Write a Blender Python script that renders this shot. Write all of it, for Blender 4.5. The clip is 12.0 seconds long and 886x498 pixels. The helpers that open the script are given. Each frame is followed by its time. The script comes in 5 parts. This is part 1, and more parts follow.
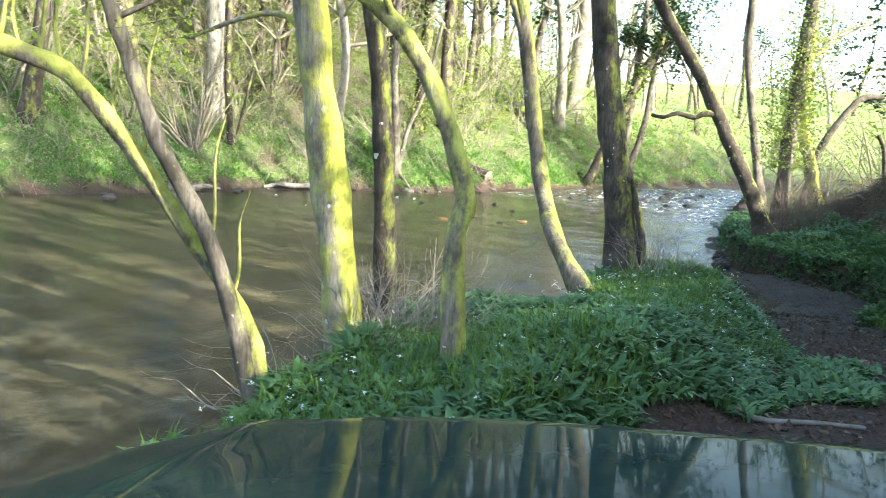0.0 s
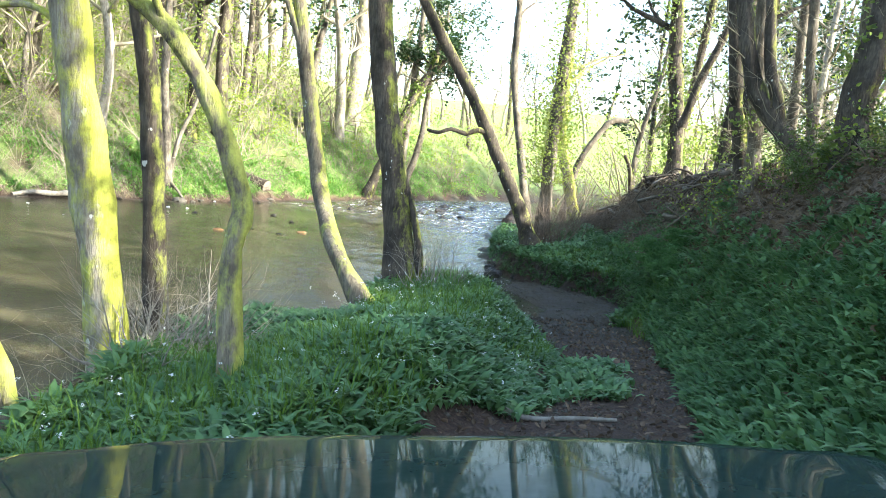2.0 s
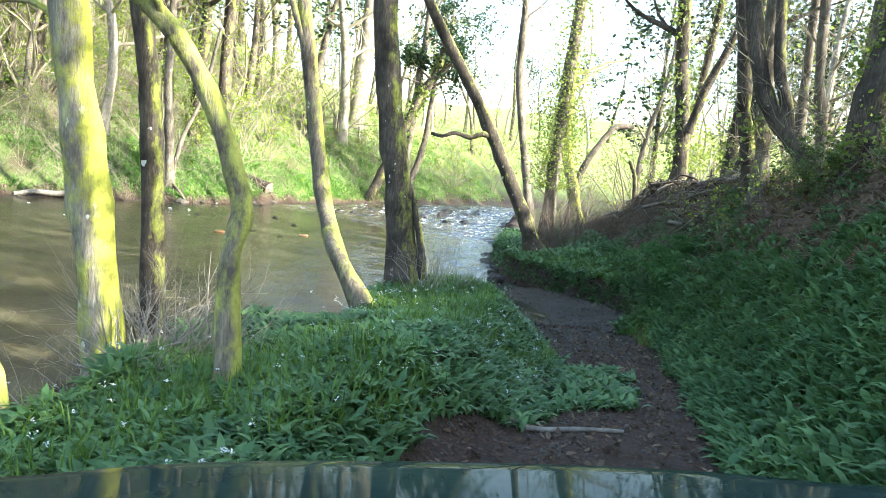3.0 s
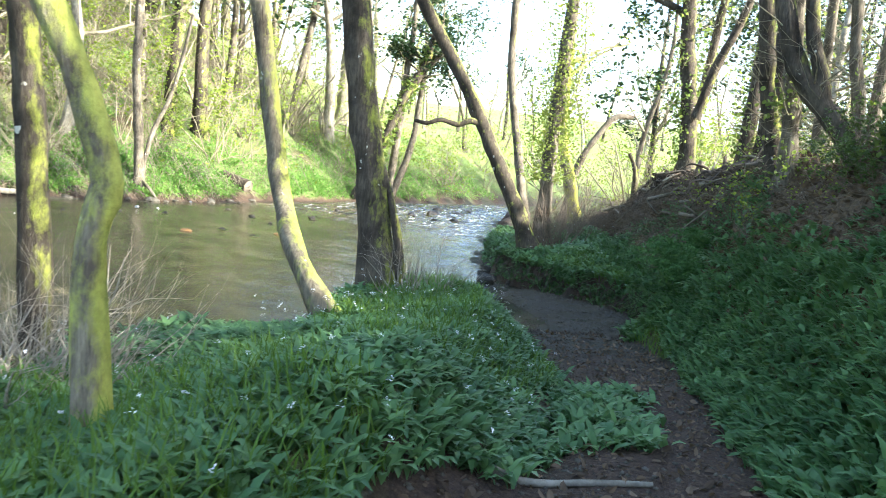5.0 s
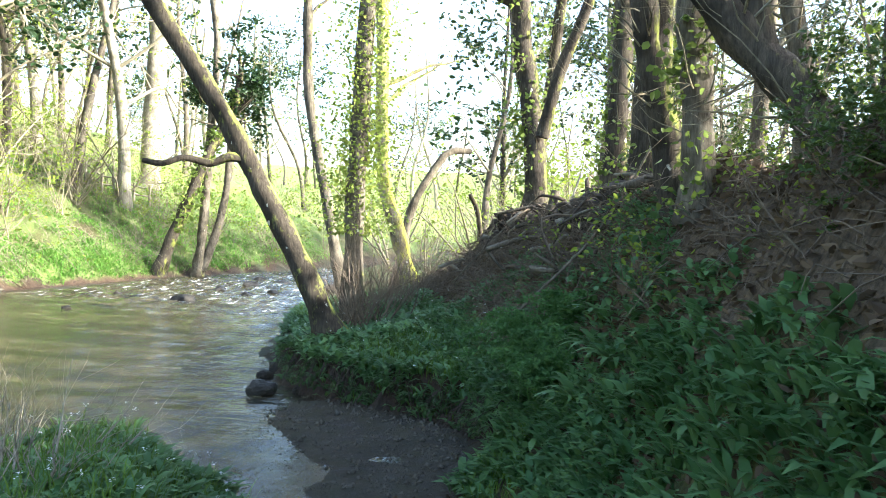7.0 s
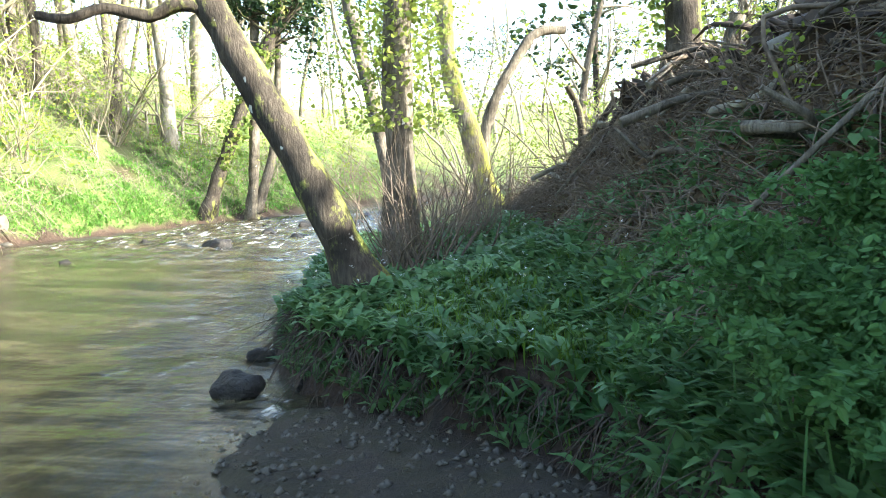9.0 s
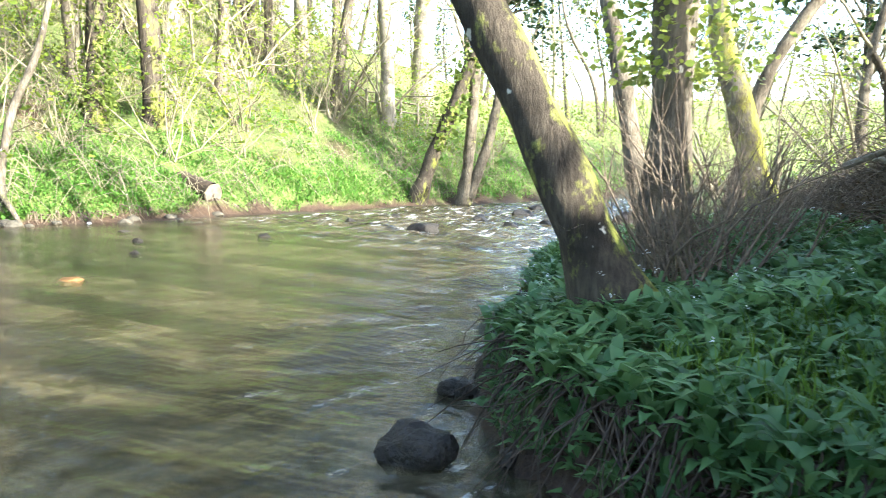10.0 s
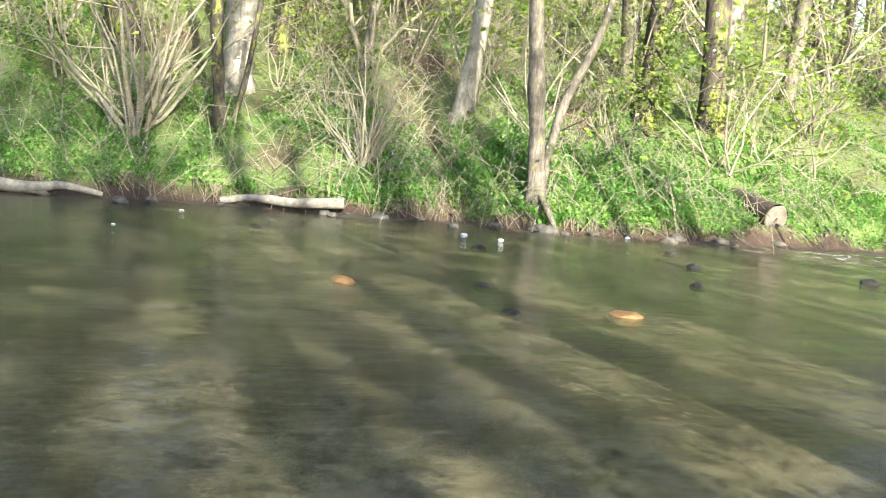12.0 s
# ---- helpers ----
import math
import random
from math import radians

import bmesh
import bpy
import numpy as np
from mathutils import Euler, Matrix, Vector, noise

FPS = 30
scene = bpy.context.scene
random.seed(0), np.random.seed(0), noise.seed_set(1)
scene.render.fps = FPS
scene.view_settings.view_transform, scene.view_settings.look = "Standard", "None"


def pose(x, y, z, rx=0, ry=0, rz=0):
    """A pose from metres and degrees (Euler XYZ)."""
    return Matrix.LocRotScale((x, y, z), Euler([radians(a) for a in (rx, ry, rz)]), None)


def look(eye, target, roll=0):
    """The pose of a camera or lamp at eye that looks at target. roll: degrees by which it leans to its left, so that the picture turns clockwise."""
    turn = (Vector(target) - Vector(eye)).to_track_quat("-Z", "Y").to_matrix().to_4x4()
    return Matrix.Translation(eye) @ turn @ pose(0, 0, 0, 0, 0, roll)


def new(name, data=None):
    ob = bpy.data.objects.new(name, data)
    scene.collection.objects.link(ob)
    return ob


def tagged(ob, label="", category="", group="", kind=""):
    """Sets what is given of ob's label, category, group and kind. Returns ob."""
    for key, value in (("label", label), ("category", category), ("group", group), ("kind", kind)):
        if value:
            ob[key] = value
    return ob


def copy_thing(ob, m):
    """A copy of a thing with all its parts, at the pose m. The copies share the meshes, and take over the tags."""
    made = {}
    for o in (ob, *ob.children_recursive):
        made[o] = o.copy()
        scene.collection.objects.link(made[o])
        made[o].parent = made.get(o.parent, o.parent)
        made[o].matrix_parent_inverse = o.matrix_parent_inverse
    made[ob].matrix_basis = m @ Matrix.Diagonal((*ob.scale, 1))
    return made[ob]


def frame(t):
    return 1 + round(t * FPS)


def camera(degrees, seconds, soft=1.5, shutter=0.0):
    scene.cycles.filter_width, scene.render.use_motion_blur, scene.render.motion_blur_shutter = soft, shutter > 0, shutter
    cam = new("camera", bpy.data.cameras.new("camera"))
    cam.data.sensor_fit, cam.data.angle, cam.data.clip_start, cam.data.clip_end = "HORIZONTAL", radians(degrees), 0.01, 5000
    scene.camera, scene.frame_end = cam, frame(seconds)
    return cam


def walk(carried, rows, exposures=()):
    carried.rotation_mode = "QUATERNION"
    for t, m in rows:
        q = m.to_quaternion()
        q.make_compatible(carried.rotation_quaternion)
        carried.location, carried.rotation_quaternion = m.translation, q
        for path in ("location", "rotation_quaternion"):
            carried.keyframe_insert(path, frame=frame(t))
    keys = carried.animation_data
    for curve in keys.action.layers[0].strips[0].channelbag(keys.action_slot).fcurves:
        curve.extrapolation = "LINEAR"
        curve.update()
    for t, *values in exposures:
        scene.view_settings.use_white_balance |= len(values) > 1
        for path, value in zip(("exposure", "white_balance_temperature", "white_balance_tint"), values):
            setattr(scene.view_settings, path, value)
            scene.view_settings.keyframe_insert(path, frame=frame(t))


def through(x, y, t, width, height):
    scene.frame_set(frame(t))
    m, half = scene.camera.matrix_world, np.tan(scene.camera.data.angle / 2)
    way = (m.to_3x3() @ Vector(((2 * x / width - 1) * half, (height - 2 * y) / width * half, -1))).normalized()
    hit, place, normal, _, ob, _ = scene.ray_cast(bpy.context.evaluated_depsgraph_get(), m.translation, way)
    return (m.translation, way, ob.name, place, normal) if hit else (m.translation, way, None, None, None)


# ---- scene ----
cam = camera(58.0, 12.0, soft=0.8, shutter=0.1)
PATH = [
    (0, (0.93, -0.233, 2.168), (0.753, 1.734, 1.85), 4.5),
    (0.5, (0.93, -0.192, 2.162), (1.124, 1.774, 1.852), 5.6),
    (1, (0.934, -0.266, 2.179), (1.318, 1.678, 1.906), 6.2),
    (1.5, (0.931, -0.268, 2.178), (1.307, 1.681, 1.929), 6.3),
    (2, (0.931, -0.243, 2.175), (1.294, 1.709, 1.935), 6.3),
    (2.5, (0.942, -0.21, 2.173), (1.295, 1.745, 1.945), 6.0),
    (3, (0.94, -0.118, 2.161), (1.297, 1.837, 1.931), 6.9),
    (4.8, (1.208, 0.841, 2.059), (1.514, 2.804, 1.829), 7.8),
    (5, (1.353, 1.199, 1.95), (1.722, 3.152, 1.727), 6.5),
    (5.5, (1.798, 2.059, 1.969), (2.316, 3.982, 1.782), 6.2),
    (6, (2.372, 3.079, 1.917), (3.045, 4.959, 1.814), 5.3),
    (6.5, (2.968, 4.055, 1.951), (3.685, 5.92, 1.88), 1.8),
    (6.7, (3.153, 4.484, 1.948), (3.849, 6.359, 1.903), 2.8),
    (8.3, (4.272, 7.469, 1.527), (4.788, 9.393, 1.354), -3.5),
    (8.5, (4.385, 7.835, 1.501), (4.901, 9.759, 1.321), -2.2),
    (9, (4.679, 8.847, 1.427), (5.146, 10.78, 1.217), -1.3),
    (9.5, (4.777, 9.767, 1.335), (5.078, 11.733, 1.124), 0.1),
    (10, (4.713, 10.835, 1.233), (4.669, 12.822, 1.006), 1.4),
    (10.5, (4.458, 11.681, 1.131), (4.085, 13.63, 0.886), 0.5),
    (11, (4.049, 12.338, 1.052), (3.349, 14.19, 0.77), 5.8),
    (11.5, (3.639, 12.958, 0.89), (2.693, 14.703, 0.648), 2.7),
    (12, (3.078, 13.392, 0.913), (1.902, 14.994, 0.684), 5.1),
]
walk(cam, [(t, look(eye, target, roll)) for t, eye, target, roll in PATH],
     exposures=[(0, 2.65, 6100, 10), (0.6, 2.7, 6100, 10), (1.5, 2.85, 6100, 10), (5, 2.85, 6100, 10), (6.5, 2.72, 6100, 10), (8.5, 2.92, 6100, 10), (9.5, 3.08, 6100, 10), (10.5, 2.72, 6100, 10), (12, 2.5, 6100, 10)])

# ---- light ----
world = bpy.data.worlds.new("sky")
scene.world = world
world.use_nodes = True
wn = world.node_tree
sky = wn.nodes.new("ShaderNodeTexSky")
sky.sky_type, sky.sun_disc = "NISHITA", False
sky.sun_elevation, sky.sun_rotation = radians(25), radians(120)
sky.air_density, sky.dust_density = 1.0, 1.5
wn.links.new(sky.outputs[0], wn.nodes["Background"].inputs[0])
wn.nodes["Background"].inputs[1].default_value = 0.15
SUNWARD = Vector((0.785, -0.453, 0.423))
lamp = bpy.data.lights.new("sun", "SUN")
lamp.energy, lamp.angle, lamp.color = 4.0, radians(0.6), (1.0, 0.955, 0.84)
sun = new("sun", lamp)
sun.matrix_world = look(SUNWARD * 60, (0, 0, 0))


# ---- node materials ----
def shader(name):
    m = bpy.data.materials.new(name)
    m.use_nodes = True
    nt = m.node_tree
    return m, nt, nt.nodes["Principled BSDF"]


def node(nt, kind, **inputs):
    n = nt.nodes.new(kind)
    for key, value in inputs.items():
        n.inputs[key.replace("_", " ")].default_value = value
    return n


def place(nt, scale=(1, 1, 1), turn=0.0):
    co = nt.nodes.new("ShaderNodeTexCoord")
    mp = nt.nodes.new("ShaderNodeMapping")
    mp.inputs["Scale"].default_value = scale
    mp.inputs["Rotation"].default_value = (0, 0, turn)
    nt.links.new(co.outputs["Object"], mp.inputs["Vector"])
    return mp.outputs["Vector"]


def speck(nt, co, scale, detail=4.0, rough=0.6):
    n = node(nt, "ShaderNodeTexNoise", Scale=scale, Detail=detail, Roughness=rough)
    nt.links.new(co, n.inputs["Vector"])
    return n.outputs["Fac"]


def ramp(nt, fac, *stops):
    r = nt.nodes.new("ShaderNodeValToRGB")
    e = r.color_ramp.elements
    while len(e) < len(stops):
        e.new(0.5)
    for k, (p, c) in enumerate(stops):
        e[k].position, e[k].color = p, (*c, 1) if len(c) == 3 else c
    nt.links.new(fac, r.inputs["Fac"])
    return r.outputs["Color"]


def grey(nt, fac, lo, hi):
    return ramp(nt, fac, (lo, (0, 0, 0)), (hi, (1, 1, 1)))


def mixed(nt, fac, a, b, how="MIX"):
    n = nt.nodes.new("ShaderNodeMix")
    n.data_type, n.blend_type = "RGBA", how
    for sock, v in ((0, fac), (6, a), (7, b)):
        if isinstance(v, bpy.types.NodeSocket):
            nt.links.new(v, n.inputs[sock])
        else:
            n.inputs[sock].default_value = v if sock == 0 else (*v, 1)
    return n.outputs[2]


def times(nt, a, b, how="MULTIPLY"):
    n = nt.nodes.new("ShaderNodeMath")
    n.operation = how
    n.use_clamp = True
    for k, v in enumerate((a, b)):
        if isinstance(v, bpy.types.NodeSocket):
            nt.links.new(v, n.inputs[k])
        else:
            n.inputs[k].default_value = v
    return n.outputs[0]


def relief(nt, bsdf, height, strength, distance, before=None):
    b = node(nt, "ShaderNodeBump", Strength=strength, Distance=distance)
    nt.links.new(height, b.inputs["Height"])
    if before:
        nt.links.new(before, b.inputs["Normal"])
    if bsdf:
        nt.links.new(b.outputs[0], bsdf.inputs["Normal"])
    return b.outputs[0]


def island(nt):
    return nt.nodes.new("ShaderNodeNewGeometry").outputs["Random Per Island"]


def attribute(nt, name):
    a = nt.nodes.new("ShaderNodeAttribute")
    a.attribute_name = name
    return a.outputs["Fac"]


def facing(nt, way):
    g = nt.nodes.new("ShaderNodeNewGeometry")
    d = nt.nodes.new("ShaderNodeVectorMath")
    d.operation = "DOT_PRODUCT"
    nt.links.new(g.outputs["Normal"], d.inputs[0])
    d.inputs[1].default_value = way
    return d.outputs["Value"]


def bark(name, dark, pale, moss=0.5, mossy=(0.33, 0.36, 0.06), way=(0.7, -0.6, 0.4), lichen_fleck=0.7):
    """Furrowed bark with ragged moss that keeps to one side, and pale blotches: lichens, with sun flecks painted in."""
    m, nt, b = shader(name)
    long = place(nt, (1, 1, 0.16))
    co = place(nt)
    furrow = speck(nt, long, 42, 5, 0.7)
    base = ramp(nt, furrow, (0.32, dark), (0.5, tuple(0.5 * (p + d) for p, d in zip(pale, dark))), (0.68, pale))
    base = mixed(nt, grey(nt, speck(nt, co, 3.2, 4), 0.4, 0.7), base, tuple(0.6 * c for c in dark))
    base = mixed(nt, grey(nt, speck(nt, place(nt, (1, 1, 0.8)), 8, 3, 0.55), lichen_fleck, lichen_fleck + 0.03), base, (0.52, 0.5, 0.42))
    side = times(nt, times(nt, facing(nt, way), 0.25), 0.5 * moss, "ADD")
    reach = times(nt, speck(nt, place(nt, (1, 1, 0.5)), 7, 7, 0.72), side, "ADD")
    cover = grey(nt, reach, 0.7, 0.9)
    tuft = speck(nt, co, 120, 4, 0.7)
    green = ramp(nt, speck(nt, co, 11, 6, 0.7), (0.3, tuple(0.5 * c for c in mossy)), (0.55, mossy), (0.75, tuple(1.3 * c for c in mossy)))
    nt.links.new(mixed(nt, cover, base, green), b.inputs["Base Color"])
    b.inputs["Roughness"].default_value = 0.88
    b.inputs["Specular IOR Level"].default_value = 0.2
    n1 = relief(nt, None, furrow, 0.9, 0.016)
    n2 = relief(nt, None, cover, 0.5, 0.015, n1)
    relief(nt, b, tuft, 0.5, 0.006, n2)
    return m


def leafy(name, dark, light, through=0.35, rough=0.45, dry=None, spec=0.2):
    m, nt, b = shader(name)
    tone = ramp(nt, island(nt), (0.0, dark), (0.8, light), *(((1.0, dry),) if dry else ()))
    co = place(nt)
    tone = mixed(nt, grey(nt, speck(nt, co, 2.0, 2), 0.3, 0.75), tone, tuple(0.75 * a for a in dark))
    nt.links.new(tone, b.inputs["Base Color"])
    b.inputs["Roughness"].default_value = rough
    b.inputs["Specular IOR Level"].default_value = spec
    t = nt.nodes.new("ShaderNodeBsdfTranslucent")
    nt.links.new(mixed(nt, 0.5, tone, tuple(min(1, 1.4 * c) for c in light)), t.inputs["Color"])
    s = nt.nodes.new("ShaderNodeMixShader")
    s.inputs[0].default_value = through
    nt.links.new(b.outputs[0], s.inputs[1])
    nt.links.new(t.outputs[0], s.inputs[2])
    nt.links.new(s.outputs[0], nt.nodes["Material Output"].inputs["Surface"])
    return m


def plain(name, a, b_, scale=12.0, rough=0.8, bump=0.4, depth=0.01, metal=0.0, spec=0.4):
    m, nt, b = shader(name)
    co = place(nt)
    f = speck(nt, co, scale, 6, 0.65)
    nt.links.new(ramp(nt, f, (0.3, a), (0.7, b_)), b.inputs["Base Color"])
    b.inputs["Roughness"].default_value, b.inputs["Metallic"].default_value = rough, metal
    b.inputs["Specular IOR Level"].default_value = spec
    relief(nt, b, speck(nt, co, scale * 3, 5), bump, depth)
    return m


def ground_material():
    m, nt, b = shader("earth_and_grass")
    co = place(nt)
    fine, mid, big = speck(nt, co, 38, 6, 0.7), speck(nt, co, 5, 5), speck(nt, co, 0.6, 4)
    soil = ramp(nt, fine, (0.3, (0.024, 0.014, 0.008)), (0.55, (0.068, 0.042, 0.025)), (0.75, (0.13, 0.09, 0.058)))
    litter = ramp(nt, speck(nt, co, 22, 5, 0.75), (0.3, (0.045, 0.032, 0.02)), (0.6, (0.15, 0.105, 0.064)), (0.8, (0.27, 0.2, 0.13)))
    herb = ramp(nt, speck(nt, co, 30, 6, 0.78), (0.36, (0.03, 0.06, 0.012)), (0.5, (0.1, 0.18, 0.03)), (0.66, (0.24, 0.33, 0.07)))
    pasture = ramp(nt, speck(nt, co, 9, 6, 0.75), (0.35, (0.09, 0.15, 0.025)), (0.5, (0.2, 0.28, 0.055)), (0.65, (0.3, 0.34, 0.1)))
    pasture = mixed(nt, grey(nt, speck(nt, co, 0.9, 6, 0.7), 0.52, 0.64), pasture, (0.25, 0.22, 0.11))
    gravel = ramp(nt, speck(nt, co, 60, 4, 0.8), (0.35, (0.03, 0.027, 0.018)), (0.6, (0.085, 0.075, 0.05)), (0.75, (0.2, 0.18, 0.13)))
    gravel = mixed(nt, grey(nt, speck(nt, co, 4, 5), 0.4, 0.6), gravel, (0.05, 0.052, 0.022))
    tone = mixed(nt, grey(nt, big, 0.35, 0.65), soil, litter)
    tone = mixed(nt, attribute(nt, "herb"), tone, herb)
    tone = mixed(nt, attribute(nt, "meadow"), tone, pasture)
    tone = mixed(nt, attribute(nt, "litter"), tone, litter)
    tone = mixed(nt, attribute(nt, "mud"), tone, soil)
    tone = mixed(nt, attribute(nt, "gravel"), tone, gravel)
    wet = times(nt, attribute(nt, "wet"), grey(nt, mid, 0.2, 0.7))
    tone = mixed(nt, wet, tone, mixed(nt, 1.0, tone, (0.42, 0.4, 0.38), "MULTIPLY"))
    nt.links.new(tone, b.inputs["Base Color"])
    n = nt.nodes.new("ShaderNodeMath")
    n.operation = "MULTIPLY_ADD"
    nt.links.new(wet, n.inputs[0])
    n.inputs[1].default_value, n.inputs[2].default_value = -0.3, 0.92
    nt.links.new(n.outputs[0], b.inputs["Roughness"])
    b.inputs["Specular IOR Level"].default_value = 0.3
    n1 = relief(nt, None, mid, 0.5, 0.08)
    relief(nt, b, fine, 0.9, 0.035, n1)
    return m


FLOW = math.atan2(0.83, 0.55)


def water_material():
    m, nt, b = shader("river_water")
    co = place(nt)
    mp = nt.nodes.new("ShaderNodeMapping")
    mp.vector_type = "TEXTURE"
    mp.inputs["Rotation"].default_value = (0, 0, FLOW)
    mp.inputs["Scale"].default_value = (1.7, 0.7, 1)
    nt.links.new(co, mp.inputs["Vector"])
    along = mp.outputs["Vector"]
    murk = ramp(nt, speck(nt, co, 1.3, 9, 0.72), (0.42, (0.026, 0.023, 0.012)), (0.5, (0.08, 0.068, 0.036)), (0.6, (0.145, 0.122, 0.063)))
    murk = mixed(nt, grey(nt, speck(nt, co, 5, 6, 0.75), 0.48, 0.6), murk, (0.03, 0.026, 0.014))
    murk = mixed(nt, grey(nt, speck(nt, co, 15, 5, 0.7), 0.55, 0.68), murk, (0.17, 0.145, 0.08))
    rough = attribute(nt, "riffle")
    crest = grey(nt, speck(nt, along, 3.6, 6, 0.7), 0.54, 0.68)
    foam = times(nt, crest, rough)
    nt.links.new(mixed(nt, foam, murk, (0.62, 0.63, 0.6)), b.inputs["Base Color"])
    b.inputs["Roughness"].default_value = 0.03
    b.inputs["IOR"].default_value = 1.33
    b.inputs["Specular IOR Level"].default_value = 0.5
    a = times(nt, foam, 0.66, "ADD")
    nt.links.new(a, b.inputs["Alpha"])
    n1 = relief(nt, None, speck(nt, along, 1.7, 2), 0.13, 0.1)
    n2 = relief(nt, None, speck(nt, along, 9, 4, 0.6), 0.2, 0.035, n1)
    mq = nt.nodes.new("ShaderNodeMapping")
    mq.vector_type = "TEXTURE"
    mq.inputs["Rotation"].default_value = (0, 0, FLOW + 0.2)
    mq.inputs["Scale"].default_value = (0.34, 1.3, 1)
    nt.links.new(co, mq.inputs["Vector"])
    waves = node(nt, "ShaderNodeBump", Distance=0.07)
    nt.links.new(attribute(nt, "ripple"), waves.inputs["Strength"])
    nt.links.new(speck(nt, mq.outputs["Vector"], 1.0, 3, 0.5), waves.inputs["Height"])
    nt.links.new(n2, waves.inputs["Normal"])
    n2 = waves.outputs[0]
    k = node(nt, "ShaderNodeBump", Distance=0.08)
    nt.links.new(times(nt, rough, 0.9), k.inputs["Strength"])
    nt.links.new(speck(nt, co, 4.2, 3, 0.55), k.inputs["Height"])
    nt.links.new(n2, k.inputs["Normal"])
    nt.links.new(k.outputs[0], b.inputs["Normal"])
    return m


M_GROUND, M_WATER = ground_material(), water_material()
# Moss lies toward the sun, its tone raised to a sunlit yellow.
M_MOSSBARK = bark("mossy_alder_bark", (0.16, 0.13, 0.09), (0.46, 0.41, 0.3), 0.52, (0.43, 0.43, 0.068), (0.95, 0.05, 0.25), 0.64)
M_ALDER = bark("brown_alder_bark", (0.07, 0.056, 0.038), (0.23, 0.195, 0.13), 0.33, way=(0.9, 0.1, 0.3))
M_HALFMOSS = bark("half_mossy_bark", (0.09, 0.073, 0.052), (0.32, 0.27, 0.19), 0.48, (0.42, 0.43, 0.09), (0.95, 0.1, 0.35))
# Dark bark of the leaning tree, deepened further with its shade in the colour.
M_LEAN = bark("dark_mossy_bark", (0.033, 0.026, 0.018), (0.1, 0.08, 0.056), 0.26, (0.34, 0.36, 0.07), (0.55, 0.35, 0.75))
M_BARK = bark("grey_brown_bark", (0.07, 0.057, 0.04), (0.24, 0.205, 0.15), -0.16)
M_DARKBARK = bark("dark_bark", (0.035, 0.028, 0.02), (0.13, 0.105, 0.077), 0.0)
M_PALEBARK = bark("pale_sunlit_bark", (0.2, 0.17, 0.12), (0.42, 0.38, 0.29), -0.2)
M_TWIG = plain("bare_twig", (0.12, 0.102, 0.065), (0.31, 0.27, 0.175), 30, 0.8, 0.3, 0.003)
M_DEADTWIG = plain("dead_brown_stems", (0.065, 0.048, 0.034), (0.23, 0.175, 0.12), 20, 0.9, 0.3, 0.004)
M_DRIFTTWIG = plain("pale_dry_twig", (0.16, 0.135, 0.1), (0.4, 0.35, 0.27), 30, 0.85, 0.3, 0.003)
M_ROOT = plain("wet_dark_root", (0.02, 0.014, 0.009), (0.08, 0.055, 0.035), 20, 0.8, 0.3, 0.004)
M_DRIFT = plain("weathered_driftwood", (0.1, 0.085, 0.06), (0.27, 0.24, 0.18), 14, 0.85, 0.6, 0.01)
M_CUT = plain("sawn_wood_end", (0.08, 0.064, 0.044), (0.19, 0.155, 0.11), 9, 0.85, 0.3, 0.004)
M_GARLIC = leafy("wild_garlic_leaf", (0.055, 0.13, 0.042), (0.165, 0.28, 0.098), 0.3, 0.42, spec=0.25)
M_GRASS = leafy("grass_blade", (0.06, 0.12, 0.015), (0.15, 0.25, 0.035), 0.35, 0.5)
M_SPRING = leafy("spring_leaf", (0.12, 0.19, 0.02), (0.30, 0.36, 0.06), 0.5, 0.5)
M_HERB = leafy("bank_herb_leaf", (0.065, 0.18, 0.03), (0.25, 0.43, 0.085), 0.45, 0.5, (0.34, 0.37, 0.16))
M_IVY = leafy("ivy_leaf", (0.05, 0.09, 0.02), (0.26, 0.33, 0.075), 0.5, 0.3)
# Brighter copy of ivy_leaf: the sunlight on the ash is put into its colour.
M_SUNIVY = leafy("ivy_leaf_tinted_sunlit", (0.13, 0.18, 0.03), (0.42, 0.48, 0.11), 0.5, 0.35)
M_PLUME = leafy("feathery_leaf", (0.05, 0.12, 0.035), (0.12, 0.24, 0.07), 0.35, 0.55)
M_EVERGREEN = leafy("dark_evergreen_leaf", (0.012, 0.03, 0.01), (0.04, 0.075, 0.02), 0.2, 0.4)
M_DRYLEAF = leafy("dead_leaf", (0.06, 0.04, 0.024), (0.22, 0.155, 0.095), 0.15, 0.8)
M_STRAW = leafy("dry_straw", (0.19, 0.165, 0.08), (0.36, 0.32, 0.17), 0.3, 0.7)
M_THICKET = leafy("thicket_leaf", (0.03, 0.055, 0.015), (0.13, 0.18, 0.045), 0.35, 0.35)
M_PETAL = leafy("white_petal", (0.7, 0.7, 0.66), (0.8, 0.8, 0.78), 0.3, 0.6)
M_ROCK = plain("wet_dark_rock", (0.01, 0.009, 0.007), (0.05, 0.043, 0.033), 9, 0.5, 1.0, 0.05, spec=0.3)
M_SHORE = plain("muddy_shore_stone", (0.035, 0.03, 0.02), (0.105, 0.092, 0.066), 10, 0.8, 0.5, 0.02)
M_WHITEROCK = plain("white_quartz_stone", (0.6, 0.58, 0.54), (0.8, 0.79, 0.76), 10, 0.5, 0.4, 0.01)
M_RUSTROCK = plain("rusty_orange_stone", (0.07, 0.04, 0.016), (0.28, 0.14, 0.038), 17, 0.55, 0.5, 0.02)

# ---- mesh tools ----
RNG = np.random.default_rng(7)


